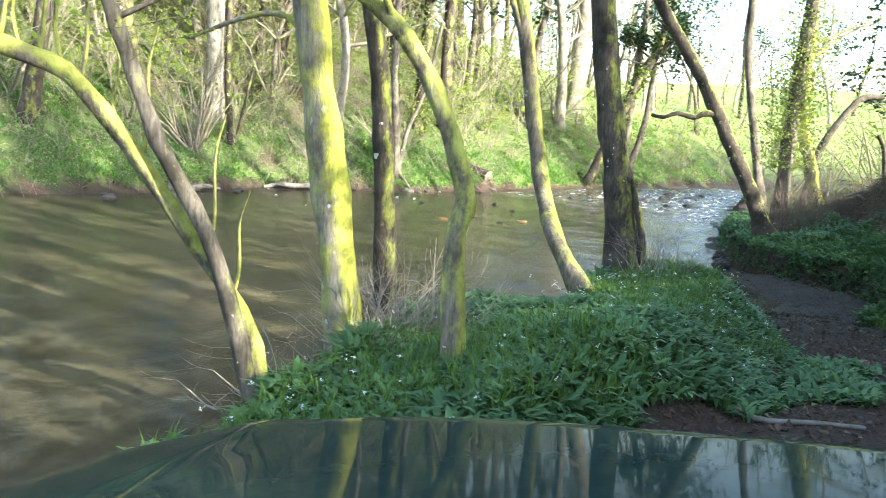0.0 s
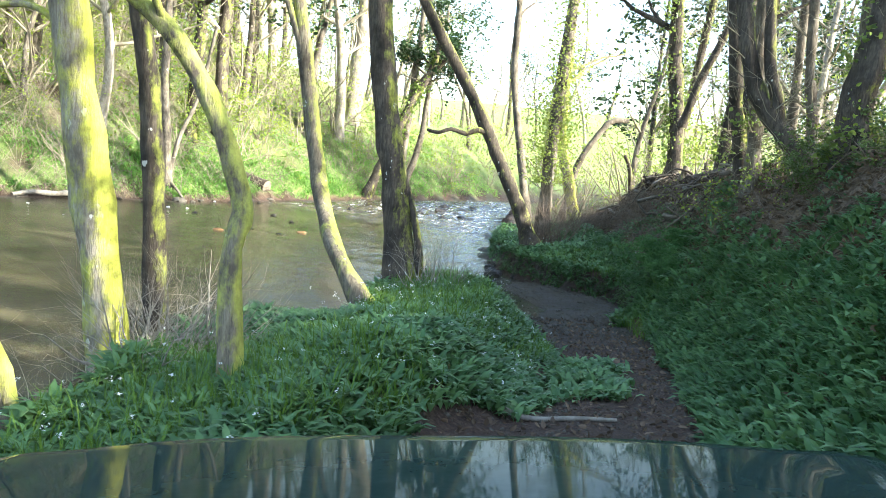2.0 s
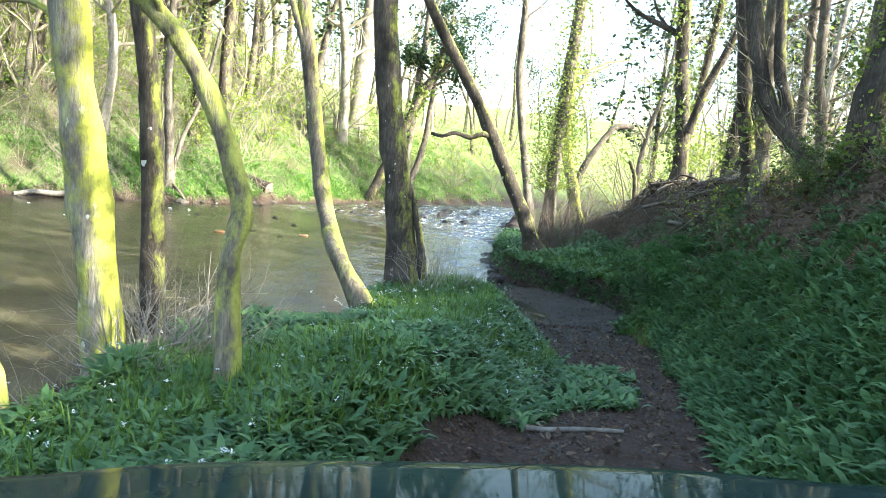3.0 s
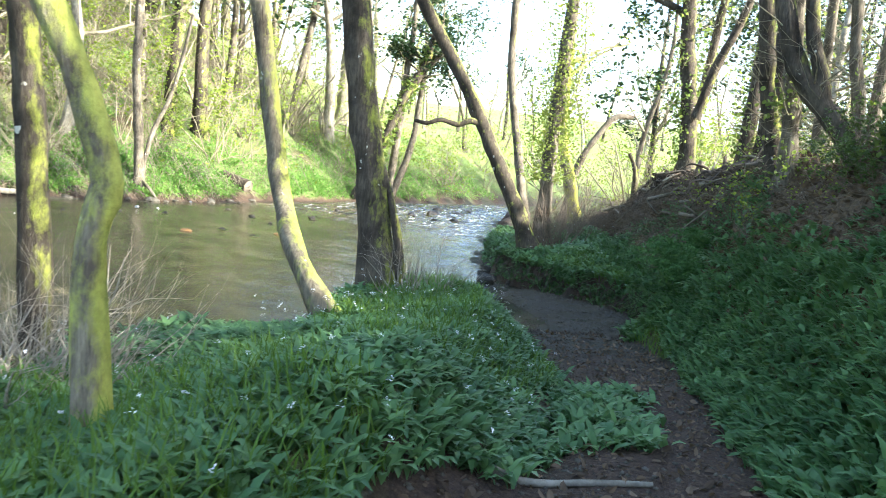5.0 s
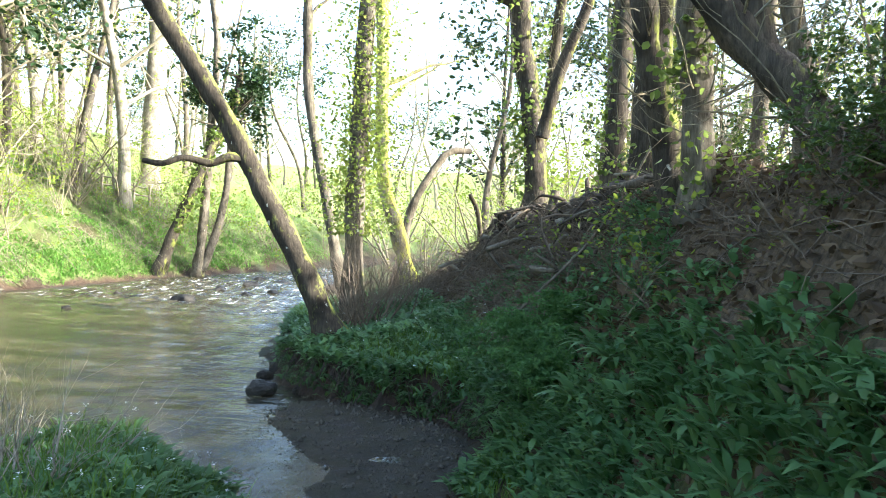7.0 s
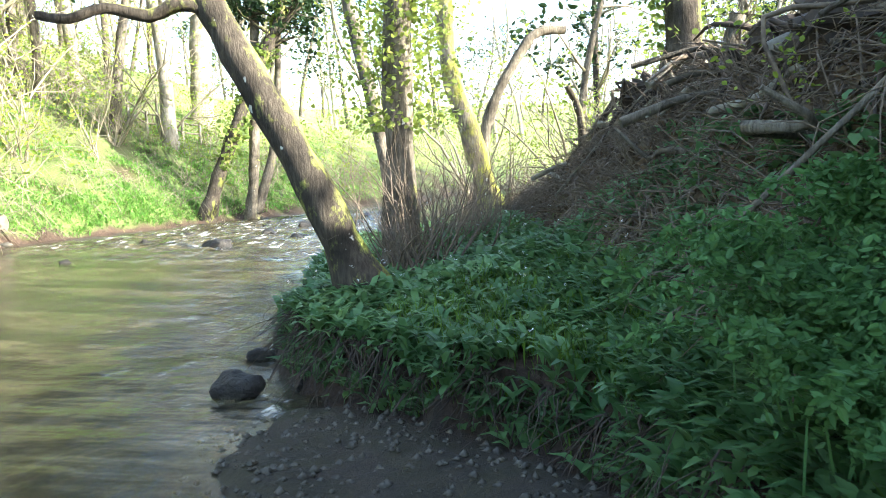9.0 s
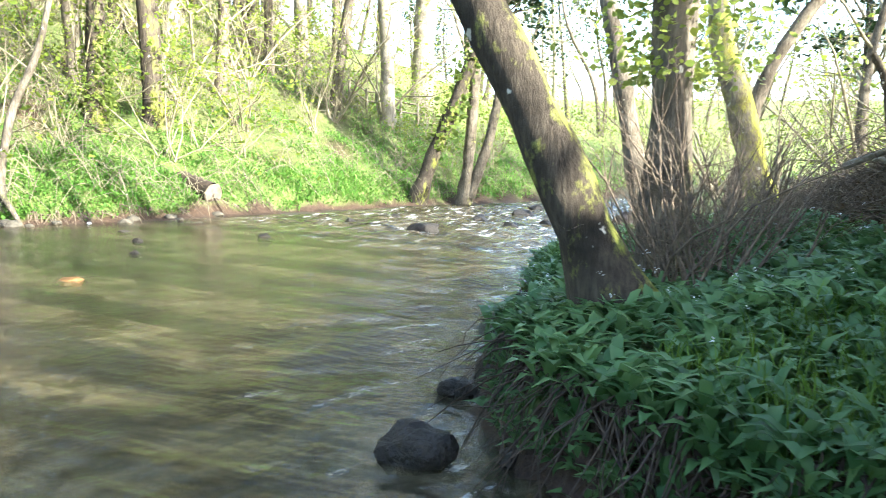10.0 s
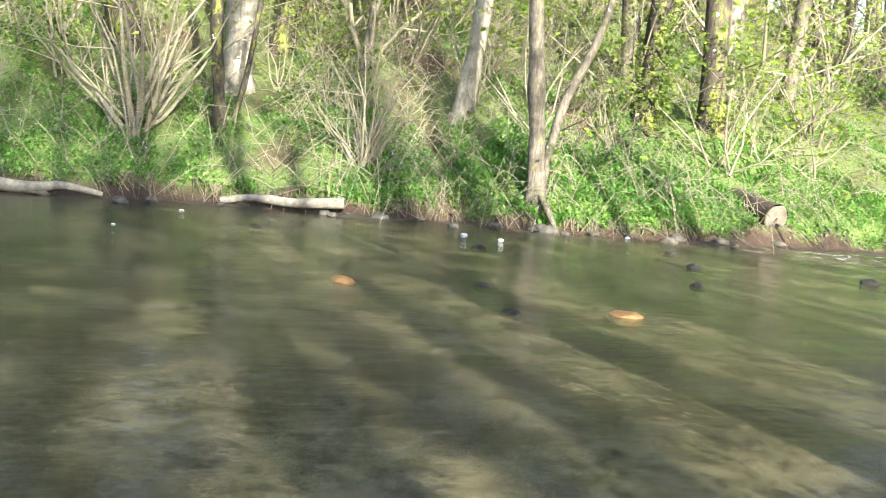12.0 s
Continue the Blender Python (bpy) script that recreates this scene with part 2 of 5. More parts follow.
class Geo:
    """Vertices and faces gathered for one mesh."""

    def __init__(self):
        self.v, self.f, self.n = [], [], 0

    def add(self, v, f):
        self.v.append(np.asarray(v, float).reshape(-1, 3))
        self.f.append(np.asarray(f, int) + self.n)
        self.n += len(self.v[-1])

    def mesh(self, name, material, smooth=True, away=(0, 0, 0)):
        me = bpy.data.meshes.new(name)
        v = np.concatenate(self.v) - np.array(away)
        sizes = np.concatenate([np.full(len(f), f.shape[1]) for f in self.f])
        loops = np.concatenate([f.ravel() for f in self.f])
        me.vertices.add(len(v))
        me.vertices.foreach_set("co", v.astype(np.float32).ravel())
        me.loops.add(len(loops))
        me.loops.foreach_set("vertex_index", loops.astype(np.int32))
        me.polygons.add(len(sizes))
        me.polygons.foreach_set("loop_start", np.r_[0, np.cumsum(sizes)[:-1]].astype(np.int32))
        me.polygons.foreach_set("use_smooth", np.full(len(sizes), smooth))
        me.update(calc_edges=True)
        me.validate()
        for m in material if isinstance(material, (list, tuple)) else [material]:
            me.materials.append(m)
        return me


def part(name, geo, material, parent=None, label="", smooth=True, away=(0, 0, 0)):
    me = geo if isinstance(geo, bpy.types.Mesh) else geo.mesh(name, material, smooth, away)
    ob = new(name, me)
    ob.parent = parent
    return tagged(ob, label)


def thing(name, label, category, at=(0, 0, 0), group="", kind=""):
    ob = new(name)
    ob.location = at
    ob.empty_display_size = 0.1
    return tagged(ob, label, category, group, kind)


def unit(v):
    return v / max(1e-9, float(np.sqrt((v * v).sum())))


def glide(pts, n):
    """A smooth curve through pts (any number of columns)."""
    p = np.array(pts, float)
    p = np.vstack([2 * p[0] - p[1], p, 2 * p[-1] - p[-2]])
    out = []
    for s in np.linspace(0, len(p) - 3 - 1e-6, n):
        i, t = int(s), s - int(s)
        a, b, c, d = p[i : i + 4]
        out.append(0.5 * (2 * b + (c - a) * t + (2 * a - 5 * b + 4 * c - d) * t * t + (3 * b - a - 3 * c + d) * t**3))
    return np.array(out)


def tube(geo, path, radii, sides=8, lumps=0.0, flare=0.0, seed=0, cap=False):
    path = np.asarray(path, float)
    n = len(path)
    t = np.gradient(path, axis=0)
    t /= np.maximum(1e-9, np.sqrt((t * t).sum(1)))[:, None]
    a = np.cross(t[0], (0.31, 0.95, 0.05))
    a = unit(a)
    ang = np.arange(sides) * 2 * math.pi / sides
    rings = []
    for i in range(n):
        a = unit(a - t[i] * (a @ t[i]))
        b = np.cross(t[i], a)
        r = np.full(sides, radii[i])
        if lumps:
            r = r * np.array([1 + lumps * noise.noise((1.4 * math.cos(q) + seed, 1.4 * math.sin(q), i * 0.35 + seed * 3.1)) + 0.5 * lumps * noise.noise((3.1 * math.cos(q) - seed, 3.1 * math.sin(q), i * 0.9 + seed)) for q in ang])
        if flare:
            r = r * (1 + flare * max(0.0, 1 - i / (0.14 * n)) ** 2 * (1 + 0.45 * np.cos(ang * 4 + seed)))
        rings.append(path[i] + np.outer(np.cos(ang) * r, a) + np.outer(np.sin(ang) * r, b))
    v = np.concatenate(rings)
    i, j = np.meshgrid(np.arange(n - 1), np.arange(sides), indexing="ij")
    k = (j + 1) % sides
    geo.add(v, np.stack([i * sides + j, i * sides + k, (i + 1) * sides + k, (i + 1) * sides + j], -1).reshape(-1, 4))
    if cap:
        for ring, turn in ((rings[0], -1), (rings[-1], 1)):
            c = ring.mean(0)
            q = np.arange(sides)
            geo.add(np.vstack([ring, c]), np.stack([q, (q + 1) % sides, np.full(sides, sides)], -1)[:, ::turn])


def blades(geo, base, az, length, width, th0, th1, stations=5, fold=0.25, shape=0.8):
    """Leaves that rise from base at the angle th0 and bend to th1: three vertices across, folded on the midrib."""
    n = len(base)
    s = np.linspace(0, 1, stations)
    th = th0[:, None] * (1 - s) + th1[:, None] * s
    ds = length[:, None] / (stations - 1)
    h = np.concatenate([np.zeros((n, 1)), np.cumsum(np.cos(th[:, :-1]) * ds, 1)], 1)
    z = np.concatenate([np.zeros((n, 1)), np.cumsum(np.sin(th[:, :-1]) * ds, 1)], 1)
    way = np.stack([np.cos(az), np.sin(az)], -1)
    side = np.stack([-way[:, 1], way[:, 0]], -1)
    w = width[:, None] * (np.sin(math.pi * np.clip(s**shape, 0.03, 0.985)))[None]
    mid = np.concatenate([base[:, None, :2] + way[:, None] * h[..., None], (base[:, 2:3] + z)[..., None]], -1)
    off = np.concatenate([side[:, None] * w[..., None], (fold * w)[..., None]], -1) * 0.5
    left, right = mid + off, mid - off * np.array([1, 1, -1])
    v = np.stack([left, mid, right], 2).reshape(-1, 3)
    q = []
    for i in range(stations - 1):
        for j in range(2):
            q.append([3 * i + j, 3 * i + j + 1, 3 * i + j + 4, 3 * i + j + 3])
    f = (np.array(q)[None] + (np.arange(n) * 3 * stations)[:, None, None]).reshape(-1, 4)
    geo.add(v, f)


def flakes(geo, at, size, rng, tilt=1.0, long=1.6):
    """Small single leaves: pointed quads folded along the middle, turned every way."""
    n = len(at)
    a = rng.normal(size=(n, 3)) * np.array([1, 1, 0.6])
    a /= np.sqrt((a * a).sum(1))[:, None]
    b = rng.normal(size=(n, 3)) * np.array([1, 1, tilt])
    b -= a * (a * b).sum(1)[:, None]
    b /= np.sqrt((b * b).sum(1))[:, None] + 1e-9
    c = np.cross(a, b)
    s = np.asarray(size).reshape(-1, 1)
    shape = ((0, 0, 0), (0.28, 0.42, 0.1), (0.68, 0.36, 0.08), (1, 0, -0.06), (0.68, -0.36, 0.08), (0.28, -0.42, 0.1))
    v = np.stack([at + s * (long * x * a + y * b + z * c) for x, y, z in shape], 1)
    q = np.arange(n)[:, None] * 6
    geo.add(v.reshape(-1, 3), np.concatenate([q + np.array([0, 3, 2, 1]), q + np.array([0, 5, 4, 3])]))


def grow(geo, tips, p, d, length, r, depth, rng, spread=0.75, up=0.1, kids=3, n=5, bend=0.17):
    """A branch and its side branches. The ends of the finest are gathered in tips."""
    pts, ways = [p], [d]
    for _ in range(n):
        d = unit(d + rng.normal(0, bend, 3) + np.array([0, 0, up]))
        p = p + d * length / n
        pts.append(p)
        ways.append(d)
    radii = r * (1 - 0.8 * np.linspace(0, 1, n + 1))
    tube(geo, pts, radii, 3 if r < 0.012 else 5 if r < 0.04 else 7)
    if depth <= 1:
        tips.extend(pts[2:])
    if depth > 0:
        for k in range(kids):
            i = 1 + int(rng.integers(0, n))
            w = unit(ways[i] + spread * rng.normal(0, 1, 3))
            grow(geo, tips, pts[i], w, length * rng.uniform(0.45, 0.75), radii[i] * 0.62, depth - 1, rng, spread, up, kids, max(3, n - 1), bend)


# ---- the lie of the land ----
NEAR_BANK = [(-30, -40), (-9, -14), (-3.6, -4), (-1.35, 1.2), (-0.66, 3.4), (-0.42, 4.1), (-0.22, 4.8), (-0.18, 5.6), (0.08, 6.6), (0.55, 7.35), (1.15, 7.8), (1.6, 8.5), (1.95, 9.8), (2.5, 10.9),
             (3.3, 11.2), (3.9, 10.6), (4.6, 10.2), (5.5, 10.3), (6.1, 11.2), (6.1, 12.2), (5.65, 12.95), (5.05, 13.75), (4.9, 14.8), (5.1, 16.4),
             (5.7, 18.6), (6.5, 21.5), (7.5, 25), (9.5, 31), (13, 38), (20, 46), (45, 62), (140, 110)]
FAR_BANK = [(-90, -46), (-40, -6), (-25, 4), (-14, 11.2), (-9.6, 14.9), (-7.4, 17.6), (-6.2, 20.0), (-4.3, 21.5), (-3.4, 22.5), (-2.1, 23.4), (-0.95, 24.6),
            (0.2, 26.4), (2.1, 28.9), (3.7, 31.5), (5.9, 33.8), (9.8, 38.7), (15, 44.5), (24, 53), (50, 72), (150, 125)]
TRACK = [(0.2, -6), (0.75, -2), (0.95, 0), (1.35, 1.2), (1.8, 2.06), (2.37, 3.08), (2.97, 4.05), (3.5, 5.4), (4.1, 7.0), (4.5, 8.2), (4.7, 9.5), (4.7, 10.8)]
TRACK_Z = ([-6, 0, 3, 5, 7.5, 9, 10.3, 12, 14], [0.95, 0.86, 0.68, 0.52, 0.24, 0.12, 0.06, 0.03, -0.2])
EDGE_Y = [-12, -3, 1, 4.0, 5.2, 6.6, 8.5, 10.8, 12.5, 14.6, 17, 20, 24, 34]
TOE_X = [0.8, 1.9, 2.7, 3.5, 4.0, 4.6, 5.3, 6.0, 6.4, 6.7, 7.2, 7.9, 9.4, 15]
TOP_X = [3.8, 5.0, 5.5, 6.0, 6.2, 6.4, 6.8, 7.3, 7.7, 8.2, 8.5, 8.9, 10.4, 17]
# First three heights lie out of view, raised to shade the near bank.
TOP_Z = [4.2, 3.9, 3.6, 2.95, 2.75, 2.6, 2.42, 2.15, 2.02, 2.02, 1.6, 0.85, 0.7, 0.8]


def ridge(x, y, octaves=4, scale=1.0, seed=0.0):
    """Soft noise from summed sines, quick on whole arrays."""
    out, amp = 0, 1.0
    for k in range(octaves):
        f = scale * 1.9**k
        a = 1.3 * k + seed
        u, w = x * math.cos(a) - y * math.sin(a), x * math.sin(a) + y * math.cos(a)
        out = out + amp * np.sin(f * u + 2.1 * np.sin(0.6 * f * w + a)) * np.cos(f * 0.83 * w + 1.7 * np.sin(0.5 * f * u + 2 * a))
        amp *= 0.55
    return out


def to_line(x, y, line):
    """Distance from a line of points, and on which side: positive to the right of its way."""
    best, side = np.full(np.shape(x), 1e9), np.ones(np.shape(x))
    for (ax, ay), (bx, by) in zip(line[:-1], line[1:]):
        dx, dy = bx - ax, by - ay
        t = np.clip(((x - ax) * dx + (y - ay) * dy) / (dx * dx + dy * dy), 0, 1)
        ex, ey = x - ax - t * dx, y - ay - t * dy
        d = np.hypot(ex, ey)
        nearer = d < best - 1e-9
        cross = dx * (y - ay) - dy * (x - ax)
        side = np.where(nearer, np.where(cross < 0, 1.0, -1.0), side)
        best = np.minimum(best, d)
    return best * side


def ease(a, b, x):
    t = np.clip((x - a) / (b - a), 0, 1)
    return t * t * (3 - 2 * t)


NEAR_CURVE = [tuple(p) for p in glide(NEAR_BANK, 100)]
FAR_CURVE = [tuple(p) for p in glide(FAR_BANK, 59)]
TRACK_CURVE = [tuple(p) for p in glide(TRACK, 24)]


def ford_bar(x, y):
    """How far a place belongs to the low wet gravel bar at the ford."""
    a, c = (y - 11.75) / 1.7, (x - 5.25 + 0.06 * (y - 11.8)) / 0.88
    return np.exp(-(np.abs(a) ** 6) - np.abs(c) ** 6)


def land(x, y):
    """Height of the ground, and the measures that the plants and the ground's make-up go by."""
    x, y = np.asarray(x, float), np.asarray(y, float)
    near = to_line(x, y, NEAR_CURVE)
    far = -to_line(x, y, FAR_CURVE)
    wob = ridge(x, y, 4, 1.3)
    bed = -0.5 * ease(0, 2.6, -np.maximum(near, far)) + 0.035 * ridge(x, y, 3, 2.5, 2)
    low = ford_bar(x, y)
    bed = bed * (1 - low) + (0.035 + 0.035 * ridge(x, y, 4, 2.6, 5)) * low
    shore = near + 0.10 * ridge(x, y, 3, 4, 5)
    tall = np.interp(y, [0, 5, 8, 11], [1.12, 1.1, 0.82, 0.78])
    z = tall * (0.52 * ease(0.0, 0.2, shore) + 0.3 * ease(0.3, 2.0, near)) + 0.05 * wob * ease(0, 1, near)
    lane = to_line(x, y, TRACK_CURVE)
    tz = np.interp(y, *TRACK_Z) + 0.02 * ridge(x, y, 3, 5)
    rut = 0.05 * (np.exp(-(((lane - 0.6) / 0.2) ** 2)) + np.exp(-(((lane + 0.62) / 0.2) ** 2)))
    on = 1 - ease(0.75, 1.5, np.abs(lane))
    on = np.where(y > 11.5, 0, on)
    z = z * (1 - on) + (tz - rut) * on
    toe, top, high = (np.interp(y, EDGE_Y, e) for e in (TOE_X, TOP_X, TOP_Z))
    u = (x - toe) / (top - toe)
    rise = np.clip(u, 0, 1)
    rise = 0.42 * rise + 0.58 * ease(0.25, 1.0, rise)
    behind = 0.03 * np.clip(x - top, 0, 60)
    slope = rise * (high + 0.1 * wob) + 0.05 * ridge(x, y, 3, 5, 3) * ease(0.3, 0.6, u) - behind
    z = np.where(u > 0, z * (1 - rise) + np.maximum(slope, 0.45 * rise), z)
    along = 0.6 * x + 0.8 * y
    height = np.interp(along, [-40, 0, 14, 24, 32, 42, 60, 120], [30, 28, 28, 28, 26, 22, 9, 6])
    steep = np.interp(along, [-40, 14, 24, 32, 42, 60], [0.62, 0.62, 0.6, 0.52, 0.44, 0.2])
    hill = 0.32 * ease(0.02, 0.5, far + 0.12 * ridge(x, y, 3, 3, 1)) + height * (1 - np.exp(-steep * np.clip(far - 0.4, 0, 1e3) / height))
    hill = hill + (0.15 * wob + 0.07 * ridge(x, y, 3, 3.4, 6)) * ease(0.3, 2, far)
    z = np.where(near > 0, z, np.where(far > 0, hill, bed))
    away = np.hypot(x - 4, y - 12)
    z = z + ease(70, 260, away) * (9 + 5 * np.sin(x * 0.013 + 1) + 5 * np.sin(y * 0.017))
    return z, near, far, lane, u, along


def floor_at(x, y):
    return land(x, y)[0]


def spaced(lo, hi, step, out, growth=1.16):
    v = list(np.arange(lo, hi, step))
    s, a = step, lo
    while a > -out:
        s *= growth
        a -= s
        v.insert(0, a)
    s, a = step, v[-1]
    while a < out:
        s *= growth
        a += s
        v.append(a)
    return np.array(v)


def sheet(name, xs, ys, zf, material):
    gx, gy = np.meshgrid(xs, ys, indexing="ij")
    gz = zf(gx, gy)
    nx, ny = gx.shape
    i, j = np.meshgrid(np.arange(nx - 1), np.arange(ny - 1), indexing="ij")
    g = Geo()
    g.add(np.stack([gx, gy, gz], -1).reshape(-1, 3), np.stack([i * ny + j, (i + 1) * ny + j, (i + 1) * ny + j + 1, i * ny + j + 1], -1).reshape(-1, 4))
    return g.mesh(name, material), gx.ravel(), gy.ravel()


def weigh(me, **layers):
    for name, values in layers.items():
        me.attributes.new(name, "FLOAT", "POINT").data.foreach_set("value", np.clip(values, 0, 1).astype(np.float32))


me, gx, gy = sheet("ground", spaced(-5.5, 11, 0.12, 420), spaced(-2, 29, 0.14, 420), lambda x, y: land(x, y)[0], M_GROUND)
gz, near, far, lane, u, along = land(gx, gy)
patch = ridge(gx, gy, 4, 1.1, 3)
muddy = (1 - ease(0.55, 0.95, np.abs(lane) - 0.45 * (gy < 4.6) + 0.12 * patch)) * (near > 0) * (gy < 11.5)
weigh(me,
      herb=np.where(near > 0, 0.45 * ease(-0.3, 0.4, patch + 0.6) * ease(0.3, 0.6, near), 0) * (1 - ease(0.45, 0.7, u)) + 0.65 * ease(0.12, 0.35, far) * ease(-1.3, -0.2, patch),
      meadow=ease(30, 37, along) * ease(1.5, 5, far) + ease(60, 80, np.hypot(gx, gy)),
      litter=ease(0.42, 0.62, u + 0.08 * patch) * (near > 0) + 0.25 * ease(1.6, 4.0, far + 0.8 * patch) * (1 - ease(30, 36, along)),
      mud=muddy + ford_bar(gx, gy) + ((near > -0.1) & (near < 0.35)) + ((far > -0.2) & (far < 0.2)),
      gravel=0.7 * ease(8.0, 10, gy) * muddy + ((near < -0.1) & (far < -0.2)) * (1 - 0.4 * ford_bar(gx, gy)),
      wet=ease(7.5, 9.5, gy) * muddy + ford_bar(gx, gy) + (np.maximum(near, far) < 0.0) * 0.8)
tagged(new("ground", me), "earth river banks with a muddy track", "ground", kind="structure")


def swell(x, y):
    z, near, far, *_ = land(x, y)
    r = rapids(x, y)
    inside = ease(0, 0.8, -np.maximum(near, far))
    across, down = -0.83 * x + 0.55 * y, 0.55 * x + 0.83 * y
    return (0.006 * ridge(across, down * 0.5, 3, 3) + 0.05 * r * ridge(across, down * 0.7, 4, 4.0, 2)) * inside


def rapids(x, y):
    down = 0.55 * x + 0.83 * y
    chute = np.exp(-(((x - 4.6 - 0.22 * (y - 14)) / 1.3) ** 2)) * ease(12, 16, y)
    return np.clip(ease(19.5, 23, down + 0.6 * ridge(x, y, 2, 0.9)) + 0.5 * chute + 1.2 * np.exp(-((x - 4.78) ** 2 + (y - 13.72) ** 2) / 0.025), 0, 1)


me, gx, gy = sheet("water", spaced(-6, 9, 0.10, 130), spaced(2, 36, 0.11, 130), swell, M_WATER)
weigh(me, riffle=rapids(gx, gy), ripple=0.12 + 0.75 * np.exp(-(((gx - 4.1 - 0.25 * (gy - 15)) / 1.5) ** 2)) * ease(11.5, 14, gy) + 0.4 * rapids(gx, gy))
tagged(new("water", me), "brown river water with a white riffle", "river", kind="structure")


# ---- trees ----
def crown_of(root, rng, tops, away, reach, depth, kids, leaves, leaf_size, leaf_mat, twig_mat=None, up=0.08, spread=0.8):
    """Limbs, twigs and leaves at the places and radii in tops."""
    tips = []
    for p, d, r in tops:
        limb = Geo()
        grow(limb, tips, np.array(p), unit(np.array(d)), reach * rng.uniform(0.7, 1.15), r, depth, rng, spread, up, kids)
        part("limb", limb, twig_mat or M_TWIG, root, away=away)
    if leaves and tips:
        tips = np.array(tips)
        at = tips[rng.integers(0, len(tips), leaves)] + rng.normal(0, 0.09, (leaves, 3))
        g = Geo()
        flakes(g, at, rng.uniform(0.6, 1.3, leaves) * leaf_size, rng)
        part("foliage", g, leaf_mat, root, away=away, smooth=False)


def ivy_on(root, path, radii, count, rng, away, lo=0.0, hi=1.0, size=0.07, out=0.1, mat=None):
    spray = rng.integers(0, max(3, count // 45), count)
    at, turn = rng.uniform(lo, hi, spray.max() + 1), rng.uniform(0, 2 * math.pi, spray.max() + 1)
    i = np.clip(at[spray] + rng.normal(0, 0.035, count), lo, hi) * (len(path) - 1.001)
    k = i.astype(int)
    f = (i - k)[:, None]
    p = path[k] * (1 - f) + path[k + 1] * f
    a = turn[spray] + rng.normal(0, 0.5, count)
    r = np.asarray(radii)[k] + np.abs(rng.normal(0, out, count)) + 0.01
    p = p + np.stack([np.cos(a) * r, np.sin(a) * r, rng.normal(0, 0.05, count)], -1)
    g = Geo()
    flakes(g, p, size * rng.uniform(0.6, 1.2, count), rng, 1.0, 1.15)
    part("ivy", g, mat or M_IVY, root, "glossy ivy leaves climbing the trunk", away=away)


def tree(name, label, path, r0, r1, mat, seed, top=None, limbs=5, reach=2.2, depth=2, kids=3, leaves=350, leaf_size=0.03, leaf_mat=None,
         sides=12, lumps=0.22, flare=0.5, ivy=0, ivy_size=0.07, ivy_out=0.1, ivy_span=(0, 1), shoots=0, group="", extra=(), twig_mat=None, rings=30, low=0.55, ivy_mat=None):
    """A trunk along path (extended to the height top), with limbs over its upper part."""
    rng = np.random.default_rng(seed)
    p = [tuple(q) for q in path]
    if top:
        a, b = np.array(p[-2]), np.array(p[-1])
        w = unit(b - a)
        mid = b + (w * 0.8 + np.array([0, 0, 0.2])) * (top - b[2]) * 0.5
        end = mid + unit(w * 0.4 + np.array([rng.normal(0, 0.15), rng.normal(0, 0.15), 0.6])) * (top - b[2]) * 0.55
        p += [tuple(mid), tuple(end)]
    p[0] = (p[0][0], p[0][1], float(min(p[0][2], floor_at(p[0][0], p[0][1]))) - 0.12)
    base = np.array((p[0][0], p[0][1], p[0][2] + 0.12))
    root = thing(name, label, "tree", base, group)
    line = glide(p, rings)
    radii = np.linspace(r0, r1, rings) * (1 + 0.07 * np.sin(np.arange(rings) * 1.9 + seed))
    line[2:] = line[2:] + np.cumsum(rng.normal(0, 0.05 * r0, (rings - 2, 3)), 0) * [1, 1, 0.3] * np.sin(np.linspace(0, math.pi, rings - 2))[:, None]
    g = Geo()
    tube(g, line, radii, sides, lumps, flare, seed)
    part("trunk", g, mat, root, away=base)
    tops = []
    for k in range(limbs):
        i = int(rings * rng.uniform(low, 0.98))
        i = min(i, rings - 2)
        a = rng.uniform(0, 2 * math.pi)
        tops.append((line[i], (math.cos(a), math.sin(a), rng.uniform(0.2, 0.9)), radii[i] * rng.uniform(0.35, 0.6)))
    if limbs:
        tops.append((line[-1], line[-1] - line[-2], r1))
    crown_of(root, rng, tops, base, reach, depth, kids, leaves, leaf_size, leaf_mat or M_SPRING, twig_mat or mat)
    if shoots:
        g, ends = Geo(), []
        for k in range(shoots):
            i = int(rings * rng.uniform(0.08, 0.7))
            a = rng.uniform(0, 2 * math.pi)
            grow(g, ends, line[i], unit(np.array([math.cos(a), math.sin(a), rng.uniform(-0.1, 0.8)])), rng.uniform(0.5, 1.3), rng.uniform(0.006, 0.012), 2, rng, 0.7, 0.06, 2)
        part("side_growth", g, M_TWIG, root, "thin bare side shoots", away=base)["kind"] = "stuff"
    for pts, a, b in extra:
        g = Geo()
        tube(g, glide(pts, 16), np.linspace(a, b, 16), 8, 0.2, 0, seed + 3)
        part("limb", g, mat, root, away=base)
    if ivy:
        ivy_on(root, line, radii, ivy, rng, base, *ivy_span, ivy_size, ivy_out, ivy_mat)
    return root


